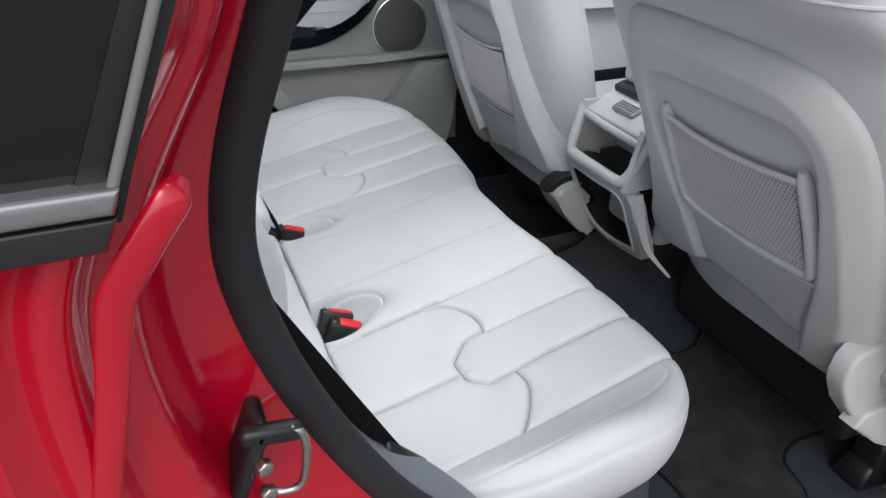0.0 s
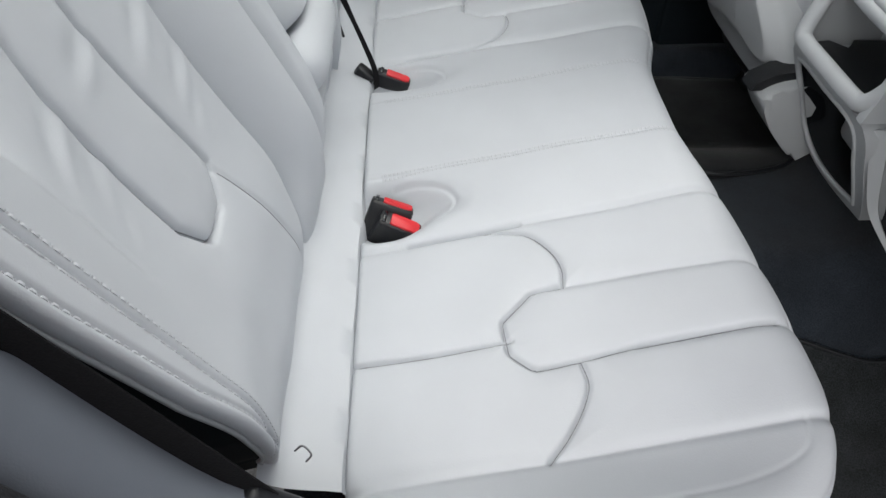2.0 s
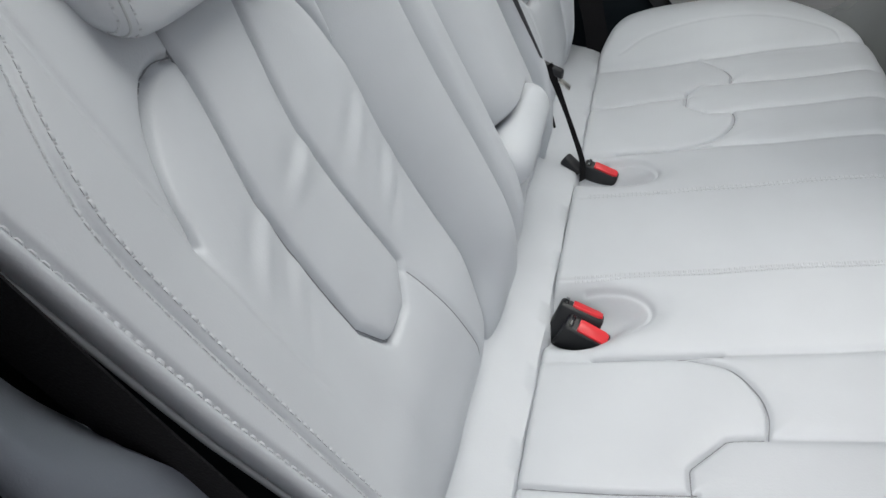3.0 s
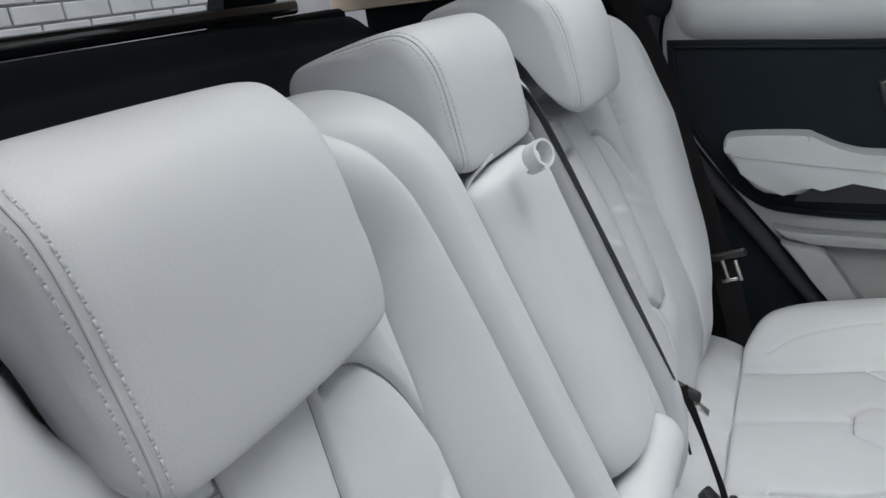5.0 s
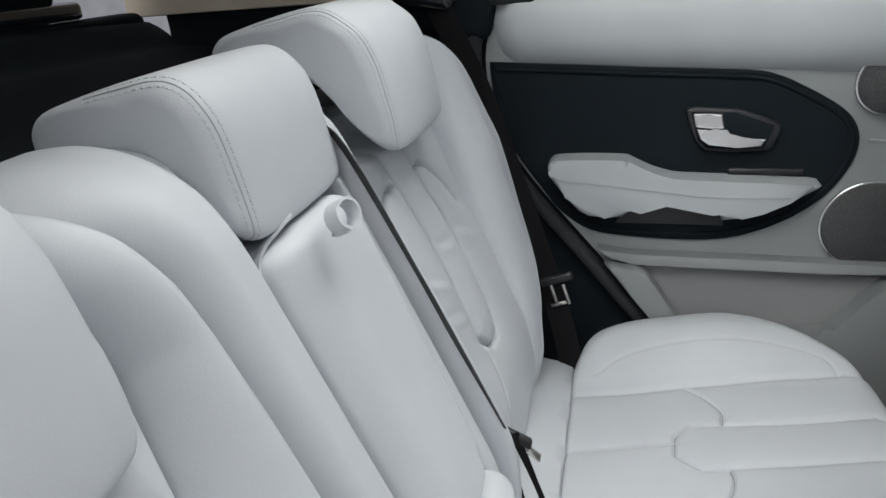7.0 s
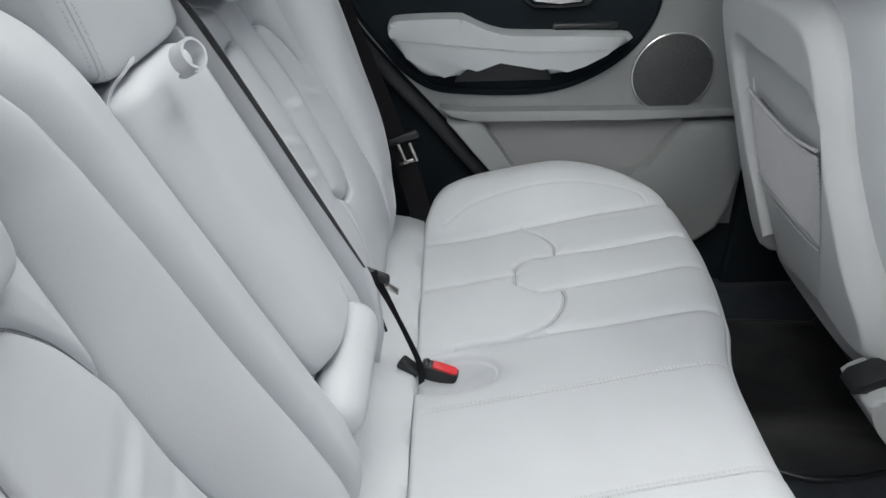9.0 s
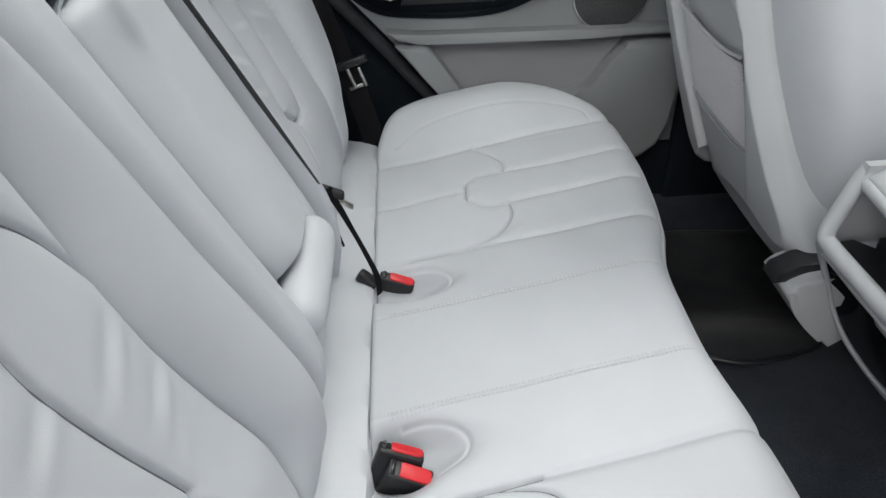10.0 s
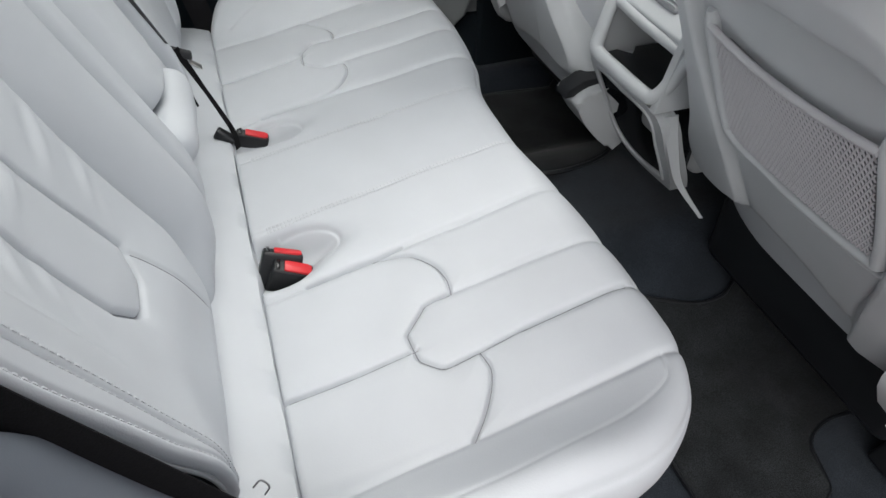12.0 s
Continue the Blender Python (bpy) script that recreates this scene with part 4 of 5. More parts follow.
def build_front_seat(yc, m, label):
    """m: 1 for the seat by the open door, -1 turns it for the other side."""
    root = thing("front_seat", label, "car seat", "front seats", at=(0.75, yc, 0.05))
    part("back_shell", dome(shell_outline(m), lambda z, dy: shell_x(z, dy, m) + recess(z, dy * m, m), yc, 0.05, fine=np.linspace(0.865, 0.03, 54), rim=((1.0, 0.034), (0.992, 0.026), (0.978, 0.0195), (0.89, 0.0035), (0.878, 0.0012)), ), PLASTIC, root, "pale grey plastic seat-back shell")
    pc, low = (yc - 0.025, 0.0) if m > 0 else (yc - 0.013, 0.038)
    kick = crv([(0.108, 0.350), (0.0, 0.338), (-0.082, 0.318), (-0.098, 0.36), (-0.128, 0.440), (-0.122, 0.450), (0.0, 0.443), (0.112, 0.456), (0.120, 0.448), (0.116, 0.40), (0.108, 0.350)], 4)[:-1]
    part("kick_panel", dome([(m * a, b - low) for a, b in kick], lambda z, dy: shell_x(z, dy, m) + SUNK - 0.006, pc, 0.0, drop=0.004), PLASTIC, root, "pale grey lower back panel")
    u = crv([(0.124, 0.652), (0.127, 0.57), (0.127, 0.505), (0.112, 0.479), (0.0, 0.466), (-0.112, 0.470), (-0.130, 0.490), (-0.133, 0.56), (-0.130, 0.648)], 8)
    part("pocket_frame", sweep([(shell_x(b - low, a, m) + SUNK - (0.003 if m > 0 else -0.001), pc + m * a, b - low) for a, b in u], 0.0115 * np.interp(np.linspace(0, 1, len(u)), [0, 0.012, 0.04, 0.28, 0.40, 0.60, 0.74, 0.96, 0.988, 1], [0.55, 0.9, 1, 1, 1, 1, 1, 1, 0.9, 0.55] if m > 0 else [0.12, 0.2, 0.22, 0.24, 1, 1, 0.5, 0.45, 0.4, 0.2]), 14, flat=(1.0, 0.9)), PLASTIC, root, "pale grey pocket frame")
    u = crv([(0.142, 0.490), (0.130, 0.468), (0.108, 0.461), (0.0, 0.448), (-0.120, 0.454), (-0.140, 0.470)], 8)
    part("pocket_lip", sweep([(shell_x(b - low, a, m) + SUNK - 0.005, pc + m * a, b - low) for a, b in u], 0.0042, 8), PLASTIC, root, "rounded lip below the map pocket")
    part("net", net_cords(pc, m, low), NET, root, "pale grey elastic map-pocket net", smooth=False, kind="stuff")
    back = crv([(-0.120, 0.487), (0.0, 0.475), (0.120, 0.490), (0.122, 0.62), (0.0, 0.61), (-0.122, 0.615), (-0.120, 0.487)], 4)[:-1]
    # the shade behind the net is in this panel's colour
    part("net_backing", dome([(m * a, b - low) for a, b in back], lambda z, dy: shell_x(z, dy, m) + SUNK - 0.003, pc, 0.0, drop=0.002), NET_BACK, root, "panel behind the net, darkened for its shade")
    top = crv([(-0.126, 0.630), (-0.06, 0.622), (0.0, 0.619), (0.06, 0.622), (0.120, 0.634)], 8)
    part("net_hem", sweep([(shell_x(b - low, a, m) + SUNK - 0.011, pc + m * a, b - low) for a, b in top], 0.0046 if m > 0 else 0.0030, 8), NET, root, "elastic hem of the net")
    # upholstered body in front of the shell
    q = np.linspace(0.24, 1.06, 60)
    s = np.linspace(0, 2 * math.pi, 72, endpoint=False)
    verts = []
    for z in q:
        hw = float(np.interp(z, [0.24, 0.4, 0.6, 0.75, 0.85, 0.95, 1.02, 1.06], [0.225, 0.252, 0.268, 0.270, 0.252, 0.225, 0.195, 0.15]))
        dp = float(np.interp(z, [0.24, 0.6, 0.85, 1.0, 1.06], [0.085, 0.085, 0.080, 0.065, 0.04]))
        cx = float(shell_x(z, 0.0, m)) + 0.030 + dp - 0.040 * float(smooth(np.array(z), 0.79, 0.86))
        for a in s:
            ca, sa = math.cos(a), math.sin(a)
            verts.append((cx - dp * math.copysign(abs(ca) ** 0.7, ca), yc + hw * math.copysign(abs(sa) ** 0.55, sa), z))
    body = part("backrest", (verts, grid_faces(len(q), len(s), wrap=True) + [tuple(range(72))[::-1], tuple(range(59 * 72, 60 * 72))]), LEATHER, root, "pale grey leather front backrest")
    zz = 0.862
    edge = []
    for a in np.linspace(-1.35, 1.35, 60):
        ca, sa = math.cos(a), math.sin(a)
        dp, hw = 0.0795, 0.249
        cx = float(shell_x(zz, 0.0, m)) + 0.030 + dp - 0.040
        edge.append((cx - dp * abs(ca) ** 0.7, yc + hw * math.copysign(abs(sa) ** 0.55, sa), zz))
    part("shoulder_seam", sweep(edge, 0.0022, 6), THREAD, body, "raised seam across the shoulder")
    part("seat_cushion", rbox((1.02, yc, 0.30), (0.50, 0.50, 0.13), 0.05, 4), LEATHER, root, "pale leather front cushion")
    part("underframe", rbox((0.98, yc, 0.20), (0.44, 0.42, 0.14), 0.02, 2), BLACK, root, "black seat underframe")
    for s2, off in ((-1, 0.20), (1, 0.17)):
        yr = yc + s2 * m * off
        z0 = float(floor_height(np.array(0.86), np.array(yr)))
        rail = part("seat_rail", rbox((1.04, yr, z0 + 0.05), (0.34, 0.055, 0.10), 0.008, 2), BLACK, root, "black seat rail")
        part("rail_cover", rbox((0.885, yr, z0 + 0.022), (0.080, 0.066, 0.048), 0.008, 2, (0, 12, 0), taper=(0.7, 0.8)), BLACK, rail, "black rail end cover")
    # hinge covers at the foot of the backrest
    if m > 0:
        yy = yc - 0.240 * m
        out = [(0.657, 0.334), (0.660, 0.362), (0.672, 0.376), (0.724, 0.384), (0.798, 0.345), (0.93, 0.30), (0.93, 0.16), (0.895, 0.112), (0.876, 0.108), (0.771, 0.176), (0.686, 0.272), (0.662, 0.314)]
        cover = part("hinge_cover", prism(out, lambda a, b, d: (a, yy - d * m, b), -0.035, -0.004, 0.007, 3), PLASTIC, root, "pale grey hinge cover")
        ledge = [(0.706, 0.232), (0.722, 0.256), (0.80, 0.258), (0.93, 0.215), (0.93, 0.16), (0.895, 0.114), (0.876, 0.112), (0.773, 0.178)]
        part("cover_ledge", prism(ledge, lambda a, b, d: (a, yy - d * m, b), -0.02, 0.010, 0.006, 3), PLASTIC, cover, "pale ledge below the knob")
        axis = Vector((-0.10, -m, 0.22)).normalized()
        at = Vector((0.776, yy + 0.004 * m, 0.328))
        knob = disc(at + axis * 0.010, axis, 0.043, 0.036, 0.005, 48, 3, r2=0.041)
        for v in knob.verts:
            r = v.co - at - axis * (v.co - at).dot(axis)
            if r.length > 0.035:
                k = math.atan2(r.z, r.x)
                v.co -= r.normalized() * 0.0022 * (0.5 + 0.5 * math.cos(12 * k))
        part("adjuster_knob", knob, PLASTIC, cover, "round pale adjuster knob")
        part("knob_face", disc(at + axis * 0.0283, axis, 0.030, 0.003, 0.001, 40, 2), PLASTIC_SHADE, cover, "recessed knob face")
    if m < 0:
        yi = yc - 0.288
        out = rounded([(0.608, 0.308), (0.622, 0.322), (0.66, 0.334), (0.76, 0.336), (0.78, 0.24), (0.70, 0.205), (0.685, 0.206), (0.637, 0.258)])
        part("hinge_cover", prism(out, lambda a, b, d: (a, yi - d, b), -0.05, 0.030, 0.012, 3), PLASTIC, root, "pale grey inner hinge cover")
        part("hinge_gap", prism([(0.596, 0.312), (0.602, 0.328), (0.63, 0.344), (0.70, 0.350), (0.70, 0.33), (0.62, 0.314)], lambda a, b, d: (a, yi - d, b), -0.03, 0.008, 0.004, 2), BLACK, root, "black gap above the hinge cover")
    return root


def net_cords(yc, m, low):
    """Cords of the map net, woven in two slants."""
    verts, faces = [], []
    z0, z1, w = 0.478 - low, 0.626 - low, 0.121

    def cord(p0, p1):
        n = 7
        k = len(verts)
        for i in range(n):
            t = i / (n - 1)
            a, b = p0[0] + (p1[0] - p0[0]) * t, p0[1] + (p1[1] - p0[1]) * t
            sag = 0.010 * (1 - (a / w) ** 2)
            b2 = b - sag * (b - z0) / (z1 - z0)
            x = shell_x(b2, a, m) + SUNK - 0.009 - 0.004 * (1 - (a / w) ** 2)
            for da, dx in ((-0.0016, 0), (0, -0.0018), (0.0016, 0)):
                verts.append((x + dx, yc + a + da, b2))
        faces.extend(grid_faces(n, 3, start=k))
    step = 0.0064
    run = 0.078
    count = int((2 * w + run) / step)
    for sgn in (-1, 1):
        for i in range(count):
            a0 = -w - run + i * step
            p, r = (a0, z0), (a0 + run, z1)
            t0, t1 = max(0.0, (-w - a0) / run), min(1.0, (w - a0) / run)
            if t1 - t0 > 0.03:
                A = (sgn * (a0 + run * t0), z0 + (z1 - z0) * t0)
                B = (sgn * (a0 + run * t1), z0 + (z1 - z0) * t1)
                cord(A, B)
    return verts, faces


build_front_seat(-0.390, 1, "pale leather front seat with netted pocket, by the open door")
build_front_seat(0.385, -1, "pale leather front seat with netted pocket, by the closed door")


# ---- centre console ----
def cons(a, b, d):
    """A point of the console's lower rear face: a across, b up, d out of it (to the rear)."""
    return (0.8155 - 0.46 * b - d, a - 0.025, b)


console = thing("centre_console", "pale grey centre console with open stowage bins facing the rear", "car console", at=(0.75, -0.025, 0.12))


def ring_plate(outl, inl, to3, d0, d1):
    """A frame between two outlines of as many points, with depth."""
    n = len(outl)
    verts = [to3(a, b, d1) for a, b in outl] + [to3(a, b, d1) for a, b in inl] + [to3(a, b, d0) for a, b in inl] + [to3(a, b, d0) for a, b in outl]
    faces = []
    for r in range(4):
        for i in range(n):
            j = (i + 1) % n
            faces.append((r * n + i, r * n + j, ((r + 1) % 4) * n + j, ((r + 1) % 4) * n + i))
    return verts, faces


low_in = rounded([(-0.080, 0.252), (0.0, 0.232), (0.060, 0.236), (0.090, 0.268), (0.092, 0.33), (0.088, 0.385), (0.0, 0.390), (-0.082, 0.388), (-0.084, 0.33), (-0.083, 0.28)], 4)
low_out = rounded([(-0.098, 0.236), (0.0, 0.218), (0.070, 0.222), (0.104, 0.258), (0.106, 0.33), (0.100, 0.404), (0.0, 0.408), (-0.110, 0.404), (-0.112, 0.33), (-0.108, 0.27)], 4)
part("lower_frame", ring_plate(low_out, low_in, cons, -0.03, 0.004), PLASTIC, console, "pale frame of the lower bin")
part("lower_rim", sweep([cons(a, b, 0.003) for a, b in low_in + low_in[:1]], 0.004, 8), PLASTIC, console, "rounded rim of the lower bin")
o = np.array(low_in)
c = o.mean(axis=0)
verts = []
for f, d in ((1.0, 0.0), (0.98, -0.03), (0.94, -0.09), (0.5, -0.09)):
    verts += [cons(*(c + (p - c) * f), d) for p in o]
part("lower_bin", (verts, grid_faces(4, len(o), wrap=True) + [tuple(range(3 * len(o), 4 * len(o)))]), GLOSS_BLACK, console, "gloss black lower bin")
# upper tray: rounded lip, dark mat, pale back wall
lip = crv([(0.655, 0.068, 0.520), (0.640, 0.060, 0.500), (0.622, 0.050, 0.462), (0.612, 0.042, 0.438), (0.612, 0.026, 0.430), (0.616, -0.030, 0.427), (0.622, -0.098, 0.424), (0.626, -0.116, 0.428), (0.636, -0.126, 0.446), (0.652, -0.136, 0.490), (0.662, -0.140, 0.515)], 8)
part("tray_lip", sweep(lip, 0.0115, 12), PLASTIC, console, "rounded pale lip of the tray")
part("tray_mat", prism([(0.618, 0.040), (0.622, -0.110), (0.735, -0.110), (0.735, 0.045), (0.690, 0.046), (0.672, 0.020), (0.655, 0.046)], lambda a, b, d: (a, b, 0.418 + d), -0.006, 0.006, 0.002), BLACK, console, "black rubber tray mat")
part("tray_back", prism([(-0.115, 0.405), (0.055, 0.405), (0.055, 0.53), (-0.12, 0.53)], lambda a, b, d: (0.735 - d, a, b), -0.01, 0.0, 0.0), PLASTIC, console, "pale tray back wall")
for yy, s2 in ((0.056, 1), (-0.122, -1)):
    part("tray_side", prism([(0.62, 0.41), (0.75, 0.41), (0.75, 0.53), (0.645, 0.53)], lambda a, b, d: (a, yy + d * s2, b), 0.0, 0.014, 0.002), PLASTIC, console, "pale tray side")
part("flap", rbox((0.690, -0.035, 0.525), (0.090, 0.196, 0.018), 0.006, 3, (0, -24, 0)), PLASTIC, console, "pale flap over the tray")
part("flap_edge", sweep(crv([(0.646, 0.058, 0.506), (0.644, -0.03, 0.503), (0.650, -0.130, 0.500)], 8), 0.008, 10), PLASTIC, console, "rounded flap edge")
part("catch", rbox((0.682, -0.028, 0.534), (0.026, 0.066, 0.010), 0.004, 2, (0, -24, 0)), PLASTIC_SHADE, console, "ridged grey catch")
for k in range(4):
    part("catch_ridge", rbox((0.672 + 0.006 * k, -0.028, 0.536 + 0.0027 * k), (0.002, 0.056, 0.006), 0.0008, 1, (0, -24, 0)), PLASTIC, console, "catch ridge")
part("lid_gap", rbox((0.728, -0.035, 0.548), (0.030, 0.190, 0.030), 0.006, 2, (0, -20, 0)), BLACK, console, "dark gap below the armrest lid")
part("armrest_lid", rbox((0.880, -0.035, 0.588), (0.30, 0.200, 0.062), 0.02, 4), LEATHER, console, "pale leather console armrest lid")
part("body", rbox((0.88, -0.03, 0.40), (0.28, 0.185, 0.30), 0.02, 3), PLASTIC, console, "pale grey console body")
part("side_skirt", ribbon(crv([(0.648, -0.140, 0.405), (0.666, -0.148, 0.34), (0.682, -0.165, 0.285), (0.697, -0.218, 0.252)], 6), np.linspace(1.0, 0.25, 19)[:, None] * np.tile(np.array([0.008, -0.007, 0.004]), (19, 1)), 0.0025), PLASTIC, console, "pale curved console skirt")


# ---- closed rear door ----
def dr(a, b, d):
    """A point of the door: a forward, b up, d into the cabin."""
    return (a, 0.735 - d, b)


door = thing("rear_door", "closed rear door with pale panels, dark insert and chrome handle", "car door", at=(0.25, 0.735, 0.1))
REAR_EDGE = [(-0.082, 0.945), (-0.130, 0.925), (-0.158, 0.88), (-0.165, 0.82), (-0.150, 0.735), (-0.115, 0.660), (-0.061, 0.586), (0.036, 0.472), (0.105, 0.388), (0.160, 0.318), (0.200, 0.235), (0.235, 0.13)]
rear = [tuple(p) for p in crv(REAR_EDGE, 5)]
base = rear + [(0.60, 0.10), (0.68, 0.16), (0.70, 0.40), (0.70, 0.945)]
part("door_panel", prism(base, dr, -0.05, 0.0, 0.003), DOOR_SHADE_PLASTIC, door, "pale grey plastic door panel")
# rolled leather top band
xs = np.linspace(-0.150, 0.70, 60)
prof = [(0.955, -0.04), (0.953, -0.01), (0.945, 0.012), (0.928, 0.024), (0.90, 0.029), (0.87, 0.024), (0.845, 0.012), (0.833, 0.0)]
V = []
for x in xs:
    sink = 0.03 * max(0.0, 1 - (x + 0.150) / 0.05) ** 2
    for b, d in prof:
        V.append(dr(x, b - 0.055 * (x + 0.15) * (0.8 if b > 0.9 else 1.0), max(d - sink, -0.04)))
part("top_band", (V, [f[::-1] for f in grid_faces(len(xs), len(prof))]), DOOR_SHADE_LEATHER, door, "padded pale leather door top")
ins = [tuple(p) for p in crv([(-0.158, 0.822), (-0.148, 0.74), (-0.115, 0.668), (-0.066, 0.598), (-0.03, 0.553), (0.025, 0.517), (0.105, 0.506), (0.195, 0.503), (0.260, 0.508), (0.315, 0.524), (0.370, 0.553), (0.414, 0.591), (0.442, 0.635), (0.454, 0.675), (0.448, 0.712), (0.420, 0.745), (0.360, 0.780), (0.318, 0.799), (0.270, 0.808), (0.10, 0.817), (-0.05, 0.826), (-0.158, 0.832)], 4)]
part("dark_insert", prism(ins, dr, -0.01, 0.004, 0.003), CHARCOAL, door, "charcoal soft-touch insert")
c = np.mean(np.array(ins), axis=0)
ring = [dr(c[0] + (a - c[0]) * 0.965, c[1] + (b - c[1]) * 0.93, 0.003) for a, b in ins + ins[:1]]
part("insert_rim", sweep(ring, 0.005, 10), CHARCOAL, door, "raised charcoal rim of the insert")
arm = [tuple(p) for p in crv([(-0.046, 0.630), (-0.052, 0.650), (-0.047, 0.660), (-0.034, 0.665), (0.020, 0.667), (0.078, 0.666), (0.092, 0.662), (0.123, 0.647), (0.150, 0.638), (0.182, 0.633), (0.28, 0.630), (0.383, 0.626)], 3)]
arm += [(0.398, 0.623), (0.390, 0.616), (0.353, 0.594), (0.312, 0.573), (0.280, 0.563), (0.249, 0.558), (0.244, 0.577), (0.238, 0.581), (0.155, 0.584), (0.108, 0.581), (0.096, 0.574), (0.079, 0.560), (0.050, 0.558), (0.020, 0.561), (0.004, 0.570), (-0.021, 0.597)]
armr = part("door_armrest", prism(arm, dr, 0.0, 0.052, 0.0125, 6), DOOR_SHADE_LEATHER, door, "padded pale leather door armrest")
seam = crv([(-0.037, 0.630), (0.077, 0.617), (0.160, 0.608), (0.22, 0.603), (0.352, 0.602)], 8)
part("armrest_seam", sweep([dr(a, b, 0.0523) for a, b in seam], 0.0013, 6), PLASTIC_SHADE, armr, "grey seam")
part("grab_slot", prism([(0.085, 0.585), (0.250, 0.585), (0.256, 0.535), (0.07, 0.535)], dr, 0.0, 0.012, 0.003), BLACK, door, "black grab slot")
bez = [(0.178, 0.744), (0.184, 0.748), (0.195, 0.749), (0.262, 0.7455), (0.302, 0.732), (0.324, 0.7235), (0.331, 0.715), (0.331, 0.703), (0.323, 0.680), (0.317, 0.6745), (0.262, 0.671), (0.216, 0.673), (0.202, 0.683), (0.189, 0.708)]
hb = part("handle_bezel", prism(bez, dr, 0.0, 0.013, 0.004, 3), BLACK, door, "black handle surround")
cup = [(0.187, 0.742), (0.259, 0.740), (0.298, 0.7255), (0.320, 0.717), (0.317, 0.704), (0.308, 0.679), (0.262, 0.6765), (0.216, 0.679), (0.201, 0.693)]
part("handle_cup", prism(cup, dr, 0.0, 0.0140, 0.0006, 1), CHARCOAL, hb, "dark handle recess")
part("handle_pull", prism([(0.197, 0.714), (0.228, 0.711), (0.246, 0.713), (0.251, 0.706), (0.256, 0.701), (0.268, 0.697), (0.308, 0.6965), (0.302, 0.684), (0.262, 0.682), (0.219, 0.686), (0.2045, 0.696)], dr, 0.010, 0.026, 0.0042, 3), CHROME, hb, "satin chrome pull handle", smooth=False)
part("lock_lever", prism([(0.190, 0.740), (0.215, 0.740), (0.236, 0.739), (0.242, 0.715), (0.228, 0.7125), (0.195, 0.717)], dr, 0.010, 0.024, 0.0038, 3), CHROME, hb, "satin chrome lock lever", smooth=False)
part("switch_pod", rbox(dr(0.315, 0.636, 0.006), (0.12, 0.012, 0.012), 0.003, 2), BLACK, door, "black window switch pod")
for (cx, cz, r) in ((0.492, 0.541, 0.077), (0.487, 0.785, 0.052)):
    sp = part("speaker_grille", disc(dr(cx, cz, 0.004), (0, -1, 0), r, 0.014, 0.004, 56, 2), SPEAKER, door, "round dark speaker grille")
    ring = [dr(cx + r * math.cos(a), cz + r * math.sin(a), 0.006) for a in np.linspace(0, 2 * math.pi, 57)]
    part("speaker_ring", sweep(ring, 0.0032, 8), CHROME, sp, "thin chrome speaker ring")
mid = [(0.038, 0.488), (0.10, 0.480), (0.43, 0.476), (0.70, 0.476), (0.70, 0.458), (0.43, 0.456), (0.10, 0.460), (0.062, 0.466)]
part("door_ledge", prism(mid, dr, 0.0, 0.030, 0.008, 3), DOOR_SHADE_PLASTIC, door, "pale ledge above the door pocket")
low = [(0.052, 0.462), (0.110, 0.458)] + [tuple(p) for p in crv([(0.124, 0.452), (0.160, 0.400), (0.185, 0.362), (0.215, 0.343), (0.32, 0.339), (0.430, 0.340), (0.462, 0.360), (0.500, 0.412), (0.530, 0.446)], 4)] + [(0.640, 0.446), (0.648, 0.35), (0.646, 0.26), (0.625, 0.205), (0.590, 0.175), (0.50, 0.16), (0.24, 0.14), (0.20, 0.26), (0.155, 0.335), (0.105, 0.398)]
part("door_pocket", prism(low, dr, 0.0, 0.044, 0.012, 3), DOOR_SHADE_PLASTIC, door, "pale moulded door pocket")
# nearly flush plate; its darker grey stands in for the recess's shade
part("pocket_lining", prism([(0.10, 0.455), (0.56, 0.44), (0.52, 0.33), (0.18, 0.33)], dr, 0.0, 0.003, 0.0), NET_BACK, door, "recessed pocket lining with its shade in the colour")
part("panel_seam", sweep([dr(0.470, 0.690, 0.0005), dr(0.70, 0.668, 0.0005)], 0.0016, 6), PLASTIC_SHADE, door, "joint between the door trims")
seal = crv([(-0.095, 1.02), (-0.160, 0.93), (-0.182, 0.87), (-0.184, 0.81), (-0.167, 0.726), (-0.131, 0.650), (-0.076, 0.574), (0.021, 0.460), (0.090, 0.374), (0.145, 0.304), (0.19, 0.20)], 8)
structure("door_seal", sweep([(a, 0.728, b) for a, b in seal], 0.014, 10), RUBBER, "black rubber seal around the closed door", "door seal")
tip = part("window_trim", rbox((-0.115, 0.735, 0.965), (0.085, 0.05, 0.075), 0.012, 3), BLACK, door, "black window corner trim")
# the window above the door
part("door_glass", prism([(-0.10, 0.93), (0.75, 0.88), (0.70, 1.25), (0.02, 1.25)], dr, -0.030, -0.026, 0.0), GLASS, door, "clear door glass").visible_shadow = False

# front door seen past the seats
fdoor = thing("front_door", "closed front door with pale panel and dark insert", "car door", at=(1.2, 0.735, 0.1))
part("door_panel", prism([(0.80, 0.20), (1.75, 0.20), (1.80, 0.92), (0.76, 0.92)], dr, -0.05, 0.0, 0.004), PLASTIC, fdoor, "pale grey plastic panel")
part("dark_insert", prism(rounded([(0.85, 0.62), (1.4, 0.60), (1.6, 0.70), (1.4, 0.80), (0.85, 0.81)], 4), dr, 0.0, 0.006, 0.003), CHARCOAL, fdoor, "charcoal insert")
